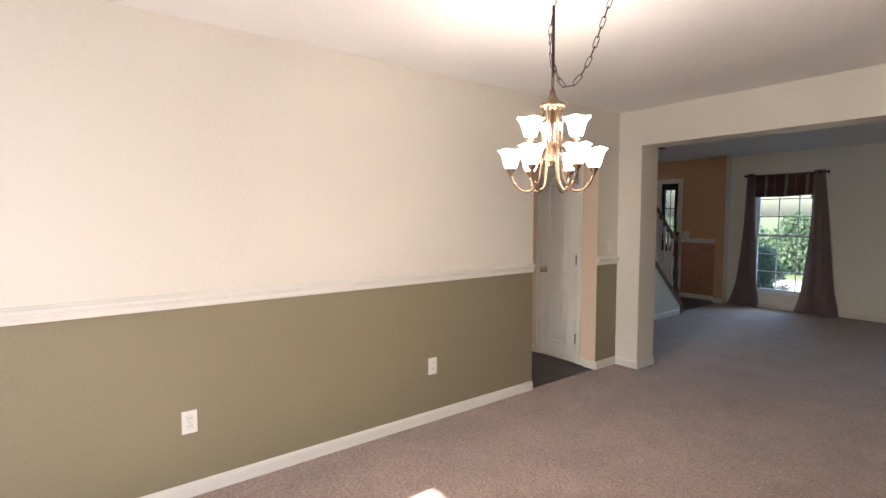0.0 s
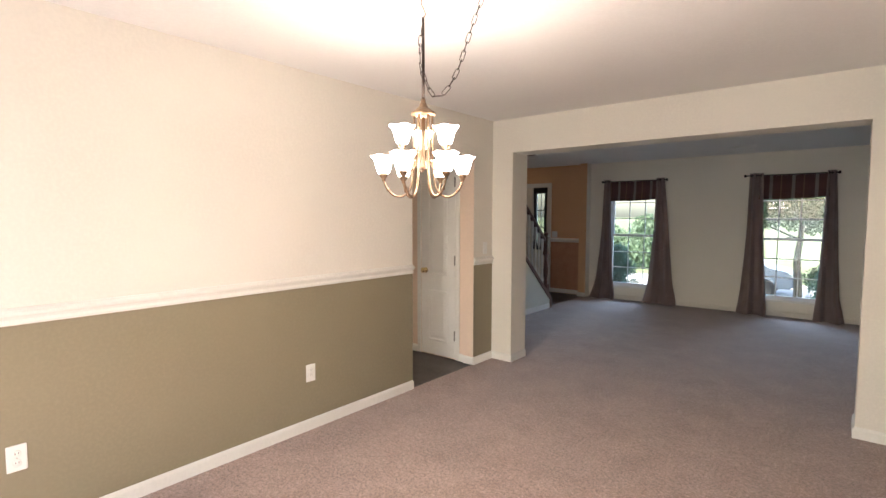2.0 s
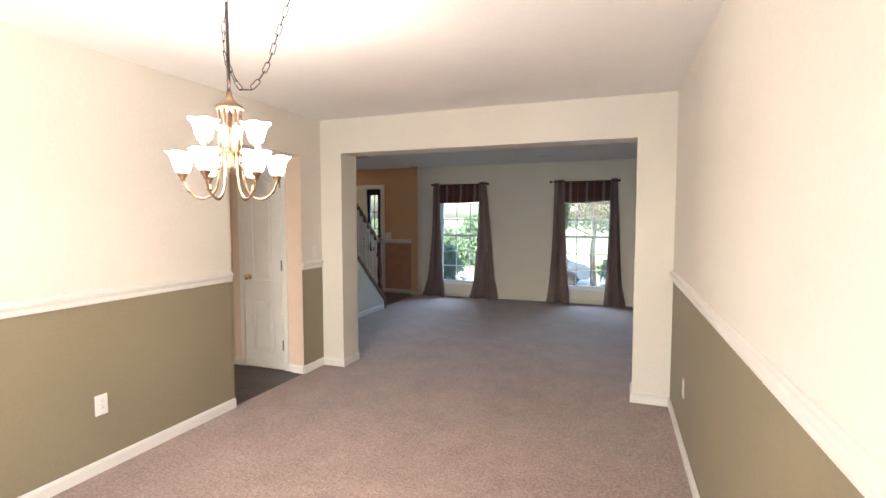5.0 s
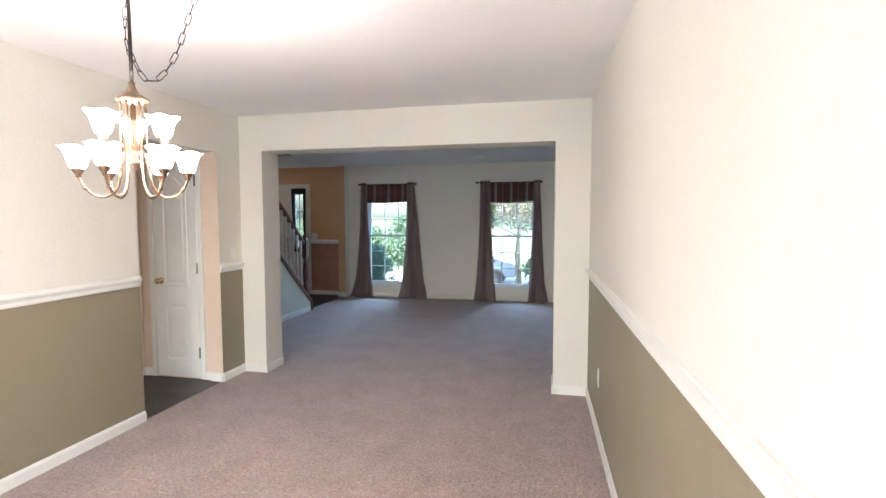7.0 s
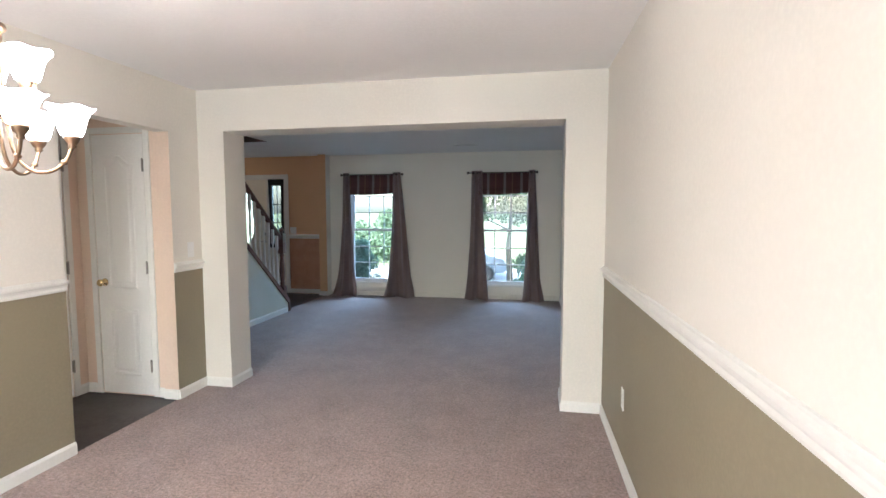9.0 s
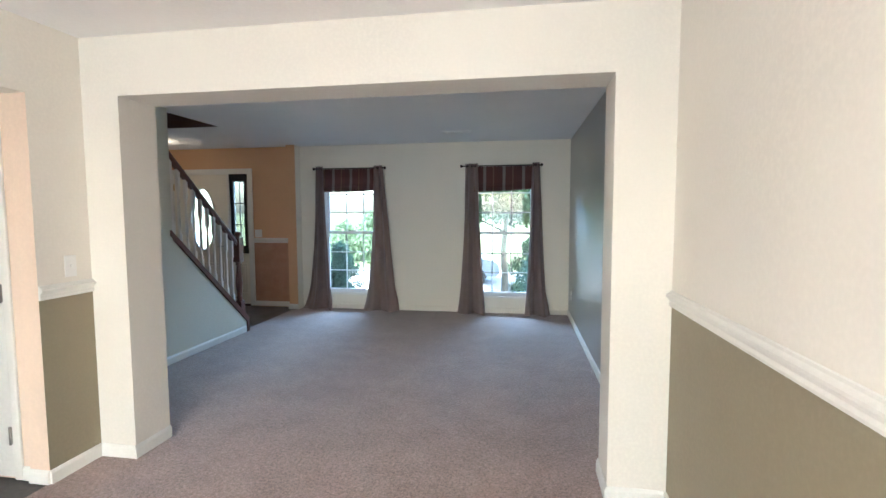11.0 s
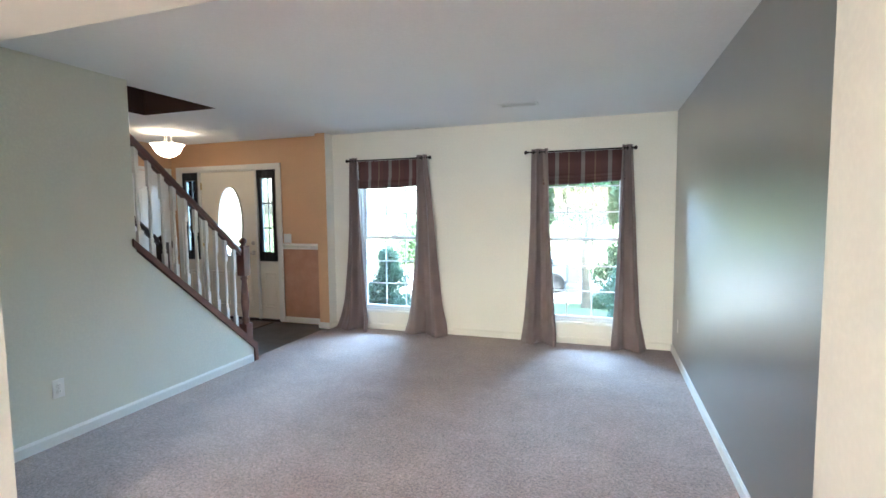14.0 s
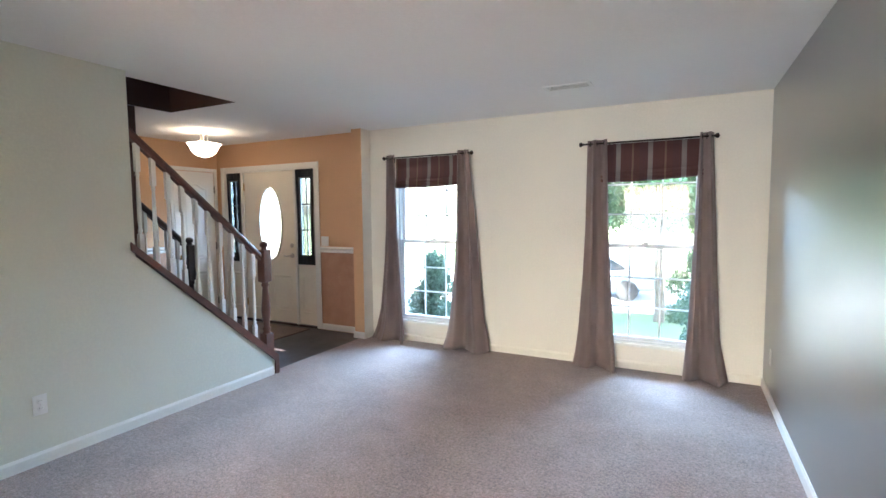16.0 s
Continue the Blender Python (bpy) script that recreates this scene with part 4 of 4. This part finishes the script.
prism(bm, [(7.06 - 7.57, 0.80), (7.53 - 7.57, 0.375), (7.53 - 7.57, -0.008), (7.06 - 7.57, -0.008)], "x", -0.05, 0.05)
part("string", bm, TRIM, far, "white painted stair string")


# ---- chandelier ----
ch = thing("chandelier", (-1.062, 2.052, H), "antique brass nine-light chandelier with lit tulip shades on chain", "chandelier")
LOWER, UPPER = 0.176, 0.109
HB = H - 0.009              # the body's heights below are given from here
bm = tube(B(), [(0, 0, 1.985 - HB), (0, 0, 2.345 - H)], 0.0065, 10)
part("rod", bm, ROD, ch, "dark bronze hanging rod")
bm = lathe(B(), [(0.0, 1.985), (0.012, 1.985), (0.010, 1.975), (0.014, 1.965), (0.018, 1.955), (0.030, 1.943), (0.046, 1.932), (0.054, 1.926), (0.055, 1.916), (0.050, 1.912), (0.0, 1.910)], 28, (0, 0, -HB))
part("cap", bm, BRASS, ch)
bm = lathe(B(), [(0.0, 1.67), (0.008, 1.675), (0.016, 1.69), (0.009, 1.705), (0.012, 1.72), (0.009, 1.90), (0.0, 1.912)], 16, (0, 0, -HB))
part("stem", bm, BRASS, ch)
part("hook", tube(B(), smooth_points([(0, 0, 2.34 - H), (0.013, 0, 2.355 - H), (0.0, 0, 2.385 - H), (-0.012, 0, 2.41 - H), (0.0, 0, 2.44 - H)], 6), 0.003, 8), BRASS, ch)


def arm_points(r, cup):
    if r > 0.15:
        p = [(0.040, 1.914), (0.040, 1.80), (0.042, 1.70), (0.056, 1.60), (0.090, 1.560), (0.130, 1.562), (0.160, 1.592), (r, cup - 0.012)]
    else:
        p = [(0.026, 1.914), (0.026, 1.82), (0.030, 1.73), (0.050, 1.680), (0.080, 1.675), (0.099, 1.71), (r, cup - 0.012)]
    return [(q[0], 0.0, q[1] - HB) for q in smooth_points([(a, b, 0) for a, b in p], 6)]


def shade_mesh():
    """Flared tulip shade with a rippled rim, open above, of real thickness."""
    outer = [(0.017, 0.0), (0.025, 0.005), (0.030, 0.018), (0.034, 0.035), (0.038, 0.051), (0.045, 0.066), (0.057, 0.078)]
    inner = [(r - 0.003, z) for r, z in outer]
    bm = B()
    seg, rings = 30, []
    for k, (r, z) in enumerate(outer + inner[::-1]):
        f = (z / 0.078) ** 3
        rings.append([bm.verts.new((r * (1 + 0.03 * f * math.cos(5 * a)) * math.cos(a), r * (1 + 0.03 * f * math.cos(5 * a)) * math.sin(a), z + 0.003 * f * math.cos(5 * a))) for a in [2 * math.pi * i / seg for i in range(seg)]])
    for a, b in zip(rings, rings[1:]):
        for i in range(seg):
            bm.faces.new((a[i], a[(i + 1) % seg], b[(i + 1) % seg], b[i])).smooth = True
    bm.faces.new(list(reversed(rings[0])))
    bm.faces.new(rings[-1])
    return bm


def bulb_mesh():
    return lathe(B(), [(0.0, 0.0), (0.012, 0.004), (0.013, 0.025), (0.017, 0.046), (0.014, 0.066), (0.006, 0.078), (0.0, 0.082)], 14)


shade_me = bulb_me = cup_me = None
for r, cup, first, count in ((LOWER, 1.642, 44, 6), (UPPER, 1.766, 15, 3)):
    arm_me = None
    for k in range(count):
        a = radians(first + 360 / count * k)
        if arm_me is None:
            bm = tube(B(), arm_points(r, cup), 0.0048, 10)
            for q in arm_points(r, cup)[-8:-7]:
                lathe(bm, [(0.006, -0.006), (0.009, 0.0), (0.006, 0.006)], 12, q)
            arm = part("arm", bm, BRASS, ch)
            arm_me = arm.data
        else:
            arm = new("arm", arm_me)
            arm.parent = ch
        arm.rotation_euler = (0, 0, a)
        for nm, build, mat, dz, lab in (("cup", lambda: lathe(B(), [(0.005, -0.018), (0.010, -0.013), (0.008, -0.007), (0.015, 0.0), (0.019, 0.010), (0.020, 0.016), (0.016, 0.017)], 18), BRASS, 0.0, ""),
                                        ("shade", shade_mesh, SHADE_GLASS, 0.014, "lit white opal tulip shade"),
                                        ("bulb", bulb_mesh, SHADE_GLASS, 0.018, "lit frosted bulb")):
            have = {"cup": cup_me, "shade": shade_me, "bulb": bulb_me}[nm]
            if have is None:
                ob = part(nm, build(), mat, arm, lab, (r, 0, cup - HB + dz))
                if nm == "cup":
                    cup_me = ob.data
                elif nm == "shade":
                    shade_me = ob.data
                else:
                    bulb_me = ob.data
            else:
                ob = new(nm, have)
                ob.parent, ob.location = arm, (r, 0, cup - HB + dz)
                if lab:
                    tagged(ob, lab)

# swag chain: one mesh a link, from the hook down beside the rod and up to the ceiling plate
path = smooth_points([(-0.008, 0.004, 2.335 - H), (-0.012, -0.006, 2.22 - H), (-0.008, -0.006, 2.13 - H), (0.012, 0.010, 2.062 - H), (0.035, 0.020, 2.017 - H), (0.062, 0.038, 2.007 - H), (0.096, 0.058, 2.042 - H), (0.132, 0.081, 2.12 - H), (0.165, 0.099, 2.23 - H), (0.198, 0.118, 2.34 - H), (0.225, 0.136, 2.42 - H)], 12)
link_me, gone, step_len, k = None, 0.0, 0.040, 0
for a, b in zip(path, path[1:]):
    gone += (b - a).length
    if gone >= step_len:
        gone -= step_len
        if link_me is None:
            pts = [(0.0085 * math.cos(t), 0, 0.0150 * (1 if math.sin(t) > 0 else -1) + 0.0085 * math.sin(t)) for t in [2 * math.pi * (i + 0.5) / 16 for i in range(16)]]
            ob = part("chain_link", tube(B(), pts, 0.0018, 6, True), ROD, ch, "dark bronze chain link")
            link_me = ob.data
        else:
            ob = new("chain_link", link_me)
            ob.parent = ch
        d = (b - a).normalized()
        ob.rotation_mode = 'QUATERNION'
        ob.rotation_quaternion = d.to_track_quat('Z', 'Y') @ Euler((0, 0, radians(90 * (k % 2) + 20))).to_quaternion()
        ob.location = b
        k += 1
bm = lathe(B(), [(0.0, -0.03), (0.02, -0.028), (0.055, -0.012), (0.06, -0.004), (0.06, 0.0)], 24, (0.235, 0.142, 0))
part("ceiling_plate", bm, BRASS, ch)

# ---- foyer lamp ----
fl = thing("ceiling_light", (-4.96, 8.24, H), "semi-flush foyer lamp with lit alabaster bowl", "ceiling lamp")
part("ceiling_plate", lathe(B(), [(0.0, -0.032), (0.030, -0.030), (0.060, -0.014), (0.066, 0.0)], 28), NICKEL, fl)
bm = lathe(B(), [(0.0, -0.300), (0.03, -0.299), (0.08, -0.282), (0.125, -0.247), (0.152, -0.200), (0.164, -0.168), (0.188, -0.145), (0.183, -0.142), (0.158, -0.163), (0.147, -0.198), (0.121, -0.242), (0.078, -0.276), (0.0, -0.293)], 40)
part("bowl", bm, BOWL_GLASS, fl, "lit alabaster glass bowl")
for k in range(3):
    a = radians(30 + 120 * k)
    pts = [(r * math.cos(a), r * math.sin(a), z) for r, z in ((0.03, -0.028), (0.045, -0.05), (0.036, -0.08), (0.050, -0.11), (0.09, -0.135), (0.160, -0.156))]
    part("arm", tube(B(), smooth_points(pts, 5), 0.006, 8), NICKEL, fl)
part("finial", lathe(B(), [(0.0, -0.322), (0.010, -0.318), (0.006, -0.308), (0.014, -0.300), (0.0, -0.298)], 14), NICKEL, fl)


# ---- door mat ----
dm = thing("door_mat", (-4.78, 8.72, -0.008), "taupe woven mat before the entrance door", "door mat")
part("pile", box(B(), -0.56, 0.56, -0.36, 0.36, 0.001, 0.011, bevel=0.004), MAT, dm)
bm = B()
for x0, x1, y0, y1 in ((-0.575, 0.575, -0.375, -0.36), (-0.575, 0.575, 0.36, 0.375), (-0.575, -0.56, -0.36, 0.36), (0.56, 0.575, -0.36, 0.36)):
    box(bm, x0, x1, y0, y1, 0.0, 0.009, bevel=0.002)
part("binding", bm, BROWN_WALL, dm)


# ---- wall plates, vent ----
def outlet(loc, rz, label):
    """Duplex outlet; local -y looks into the room."""
    th = thing("wall_outlet", loc, label, "outlet", "wall outlets", rz)
    part("plate", box(B(), -0.037, 0.037, -0.006, 0.0, -0.060, 0.060, bevel=0.004), PLASTIC, th)
    for z in (0.021, -0.021):
        bm = lathe(B(), [(0.0165, 0.0), (0.0165, 0.003), (0.015, 0.004), (0.0, 0.004)], 18)
        bm.transform(Matrix.Translation((0, -0.0055, z)) @ Matrix.Rotation(radians(90), 4, 'X'))
        soc = part("socket", bm, PLASTIC, th)
        for x, h in ((-0.006, 0.008), (0.006, 0.007)):
            part("slot", box(B(), x - 0.0011, x + 0.0011, -0.0098, -0.0092, z - h / 2 + 0.002, z + h / 2 + 0.002), SLOT, soc)
    bm = lathe(B(), [(0.003, 0.0), (0.003, 0.0012), (0.0, 0.0016)], 10)
    bm.transform(Matrix.Translation((0, -0.006, 0)) @ Matrix.Rotation(radians(90), 4, 'X'))
    part("screw", bm, NICKEL, th)


def switch(loc, rz, gangs, label):
    th = thing("light_switch", loc, label, "light switch", "light switches", rz)
    w = 0.036 + 0.023 * (gangs - 1)
    part("plate", box(B(), -w, w, -0.006, 0.0, -0.060, 0.060, bevel=0.004), PLASTIC, th)
    for g in range(gangs):
        x = (g - (gangs - 1) / 2) * 0.046
        bm = prism(B(), [(-0.006, -0.012), (-0.0062, 0.012), (-0.016, 0.010), (-0.013, 0.003)], "x", x - 0.0045, x + 0.0045)
        part("toggle", bm, PLASTIC, th)


outlet((DL, 0.838, 0.398), 90, "white duplex outlet on the olive wall")
outlet((DL, 2.395, 0.398), 90, "white duplex outlet on the olive wall")
outlet((DR + SPLAY * (OP0 - 3.87) / (OP0 - BACK), 3.87, 0.405), -91.4, "white duplex outlet low on the olive wall")
outlet((LL, 5.785, 0.357), 90, "white duplex outlet on the pale sage wall")
outlet((LR - 0.005, 8.78, 0.345), -91, "white duplex outlet on the dark sage wall")
switch((DL, 4.50, 1.16), 90, 1, "white single switch above the chair rail")
switch((-3.985, FRONT, 1.128), 0, 2, "white double switch above the foyer chair rail")

vt = thing("ceiling_vent", (-0.75, 8.26, H), "white louvred ceiling air vent", "air vent")
bm = B()
for x0, x1, y0, y1 in ((-0.18, 0.18, -0.075, -0.052), (-0.18, 0.18, 0.052, 0.075), (-0.18, -0.155, -0.052, 0.052), (0.155, 0.18, -0.052, 0.052)):
    box(bm, x0, x1, y0, y1, -0.008, -0.0005)
part("frame", bm, PLASTIC, vt)
part("backing", box(B(), -0.155, 0.155, -0.052, 0.052, -0.002, -0.0006), HINGE, vt, "grey duct opening")
for k in range(7):
    y = -0.045 + 0.015 * k
    bm = prism(B(), [(y - 0.006, -0.010), (y - 0.0045, -0.011), (y + 0.006, -0.003), (y + 0.0045, -0.0025)], "x", -0.155, 0.155)
    part("slat", bm, PLASTIC, vt)


# ---- outside ----
def ground_height(x, y):
    t = min(1.0, max(0.0, (y - 12.0) / 6.5))
    z = -0.32 - 1.05 * t * t * (3 - 2 * t)
    if y > 26:
        z += min(0.6, (y - 26) * 0.02)
    return z


bm = B()
xs = [-900, -300, -100, -60, -40] + list(range(-30, 31, 2)) + [40, 60, 100, 300, 900]
ys = [-900, -300, -100, -50, -20, -8, 2, 9, 10, 11] + [12 + 0.8 * i for i in range(9)] + [19, 20, 21, 22, 23, 24, 25, 26, 28, 32, 40, 60, 100, 300, 900]
grid = [[bm.verts.new((x, y, ground_height(x, y) + 0.02 * noise.noise(Vector((x * 0.4, y * 0.4, 0))))) for x in xs] for y in ys]
for r, s in zip(grid, grid[1:]):
    for i in range(len(xs) - 1):
        bm.faces.new((r[i], r[i + 1], s[i + 1], s[i])).smooth = True
structure("ground", bm, GRASS, "mown green front lawn sloping to the street", "lawn")
bm = box(B(), -80, 80, 19.0, 25.0, -1.6, -1.32)
structure("road", bm, STREET, "pale grey worn street beyond the lawn", "road")
bm = box(B(), -80, 80, 18.85, 19.0, -1.6, -1.24)
structure("kerb", bm, CONCRETE, "pale concrete kerb along the street", "kerb")
bm = B()
rows = [(y, ground_height(0, y) + 0.035) for y in (11.3, 12, 13, 14, 15, 16, 17, 18, 18.85)]
up = [[bm.verts.new((x, y, z)) for x in (-11.0, -2.75)] for y, z in rows]
dn = [[bm.verts.new((x, y, z - 0.12)) for x in (-11.0, -2.75)] for y, z in rows]
for i in range(len(rows) - 1):
    bm.faces.new((up[i][0], up[i][1], up[i + 1][1], up[i + 1][0]))
    bm.faces.new((up[i][1], dn[i][1], dn[i + 1][1], up[i + 1][1]))
    bm.faces.new((up[i + 1][0], dn[i + 1][0], dn[i][0], up[i][0]))
structure("pavement", bm, CONCRETE, "pale concrete drive running down to the street", "driveway")


def leaf_cloud(centres, count, size, flat=0.6, seed=1, thick=0.0):
    """Many small folded leaves scattered in soft lumps."""
    rng = random.Random(seed)
    verts, faces = [], []
    for _ in range(count):
        c, r = rng.choice(centres)
        while True:
            v = Vector((rng.uniform(-1, 1), rng.uniform(-1, 1), rng.uniform(-1, 1)))
            if 0.25 < v.length < 1:
                break
        p = Vector(c) + Vector((v.x * r[0], v.y * r[1], v.z * r[2]))
        m = Euler((rng.uniform(0, 6.28), rng.uniform(0, 6.28), rng.uniform(0, 6.28))).to_matrix()
        s = size * rng.uniform(0.6, 1.3)
        k = len(verts)
        for q in ((-s, 0, 0), (0, -s * flat, s * 0.15), (s, 0, 0), (0, s * flat, s * 0.15)):
            verts.append(p + m @ Vector(q))
        faces += [(k, k + 1, k + 2), (k, k + 2, k + 3)]
    me = bpy.data.meshes.new("leaves")
    me.from_pydata(verts, [], faces)
    return me


def leafy(name, me, mat, parent):
    me.materials.append(mat)
    ob = new(name, me)
    ob.parent = parent
    return ob


# yard tree
tx, ty = -0.42, 14.2
tz = ground_height(tx, ty)
tree = thing("tree", (tx, ty, tz), "broad shade tree with grey trunk on the lawn", "tree")
bm = B()
tube(bm, smooth_points([(0, 0, -0.1), (0.02, 0, 0.4), (-0.02, 0.02, 1.1), (0.03, 0, 1.75), (0.05, 0.05, 3.0), (0.0, 0.1, 4.6)], 5), [0.10 - 0.08 * (i / 25) ** 1.2 for i in range(26)], 12)
part("trunk", bm, BARK, tree)
rng = random.Random(5)
tips = []
for k in range(16):
    a = rng.uniform(0, 6.28) if k > 3 else (3.0, 0.2, 1.6, 4.6)[k]
    z0 = 1.55 + 0.16 * k
    ln = rng.uniform(1.4, 2.6)
    p = [(0.03, 0, z0)]
    for s in (0.35, 0.7, 1.0):
        p.append((ln * s * math.cos(a + 0.2 * s), ln * s * math.sin(a + 0.2 * s), z0 + ln * s * rng.uniform(0.25, 0.6)))
    pts = smooth_points(p, 4)
    part("limb", tube(B(), pts, [0.030 * (1 - 0.85 * i / (len(pts) - 1)) for i in range(len(pts))], 8), BARK, tree)
    tips += [pts[-1], pts[-4], pts[-7]]
centres = [((t.x, t.y, t.z + 0.1), (0.75, 0.75, 0.42)) for t in tips] + [((rng.uniform(-2.6, 2.6), rng.uniform(-2.2, 2.2), rng.uniform(2.4, 5.2)), (0.8, 0.8, 0.5)) for _ in range(26)]
centres += [((rng.uniform(-2.4, 2.4), rng.uniform(-1.4, 1.6), rng.uniform(1.85, 3.2)), (0.6, 0.6, 0.4)) for _ in range(34)]
leafy("crown", leaf_cloud(centres, 40000, 0.058, 0.55, 3), LEAF, tree)


def bush(name, loc, r, h, mat, label, seed, count, size, kind_of="cone"):
    th = thing(name, loc, label, "shrub")
    part("stem", tube(B(), [(0, 0, -0.05), (0.01, 0, h * 0.5), (0, 0, h * 0.85)], [0.04, 0.03, 0.01], 8), BARK, th)
    rng = random.Random(seed)
    cs = []
    for _ in range(34):
        t = rng.random()
        f = (1 - t) ** 0.7 if kind_of == "cone" else math.sin(math.pi * min(0.95, t * 0.8 + 0.25))
        a = rng.uniform(0, 6.28)
        rr = r * f * rng.uniform(0.3, 0.85)
        cs.append(((rr * math.cos(a), rr * math.sin(a), 0.06 + t * h * 0.9), (r * 0.34, r * 0.34, r * 0.38)))
    leafy("foliage", leaf_cloud(cs, count, size, 0.45, seed + 1), mat, th)


bush("evergreen_shrub", (-3.28, 10.75, ground_height(0, 10.7)), 0.50, 1.12, NEEDLE, "dark clipped evergreen shrub under the window", 11, 9000, 0.030)
bush("evergreen_shrub", (0.42, 10.75, ground_height(0, 10.7)), 0.58, 1.22, NEEDLE, "dark evergreen shrub beside the house", 14, 9000, 0.030, "round")
for i, (x, y, r, h) in enumerate(((-9.9, 28.5, 1.6, 2.0), (-8.1, 28, 1.7, 2.6), (-6.3, 28.6, 1.6, 2.4), (5.6, 29, 2.2, 3.0), (10, 30, 2.4, 3.2))):
    bush("hedge_bush", (x, y, ground_height(x, y)), r, h, HEDGE_LEAF, "rounded green bush across the street", 30 + i, 2600, 0.13, "round")

bush("garden_bush", (0.15, 16.5, ground_height(0.15, 16.5)), 0.75, 1.7, HEDGE_LEAF, "loose green bush on the lawn behind the tree", 52, 5000, 0.05, "round")

for i, (x, y, h) in enumerate(((3.2, 36, 8.5), (12, 44, 9.0), (22, 40, 9.5))):
    th = thing("tree", (x, y, ground_height(x, y)), "leafy street tree beyond the road", "tree", "street trees")
    part("trunk", tube(B(), [(0, 0, -0.2), (0.1, 0, h * 0.3), (0, 0.1, h * 0.8)], [0.3, 0.22, 0.06], 10), BARK, th)
    rng = random.Random(70 + i)
    cs = []
    for _ in range(30):
        a, t = rng.uniform(0, 6.28), rng.uniform(0, 1)
        rr = h * 0.33 * math.sin(math.pi * (0.15 + 0.8 * t)) * rng.uniform(0.3, 1)
        cs.append(((rr * math.cos(a), rr * math.sin(a), h * (0.3 + 0.65 * t)), (h * 0.11, h * 0.11, h * 0.08)))
    leafy("crown", leaf_cloud(cs, 3200, 0.22, 0.55, 90 + i), LEAF, th)

# parked car
car = thing("car", (-3.1, 21.2, -1.32), "blue-grey car parked along the street", "car")
side = [(-2.2, 0.35), (-2.25, 0.62), (-2.1, 0.80), (-1.35, 0.92), (-0.75, 1.36), (0.0, 1.46), (0.9, 1.42), (1.55, 1.02), (2.1, 0.92), (2.25, 0.62), (2.2, 0.35)]
bm = prism(B(), side, "y", -0.85, 0.85)
bmesh.ops.bevel(bm, geom=bm.edges[:], offset=0.06, segments=2, affect='EDGES')
body = part("body", bm, CAR_PAINT, car)
for pts in ([(-1.22, 0.95), (-0.72, 1.30), (-0.05, 1.38), (-0.05, 0.95)], [(0.03, 0.95), (0.03, 1.38), (0.85, 1.35), (1.38, 1.02), (1.3, 0.95)]):
    for y in (-0.853, 0.845):
        part("side_window", prism(B(), pts, "y", y, y + 0.008), CAR_GLASS, body)
for x in (-1.4, 1.4):
    for y in (-0.80, 0.80):
        bm = lathe(B(), [(0.20, -0.1), (0.31, -0.1), (0.33, -0.06), (0.33, 0.06), (0.31, 0.1), (0.20, 0.1)], 24)
        bm.transform(Matrix.Translation((x, y, 0.33)) @ Matrix.Rotation(radians(90), 4, 'X'))
        w = part("wheel", bm, RUBBER, car)
        bm = lathe(B(), [(0.0, -0.09), (0.2, -0.09), (0.205, 0.0), (0.2, 0.09), (0.0, 0.09)], 16)
        bm.transform(Matrix.Translation((x, y, 0.33)) @ Matrix.Rotation(radians(90), 4, 'X'))
        part("rim", bm, NICKEL, w)
for x in (-2.2, 2.2):
    for y in (-0.6, 0.6):
        part("headlight", box(B(), x - 0.06, x + 0.06, y - 0.14, y + 0.14, 0.60, 0.72, bevel=0.02), PLASTIC, body)
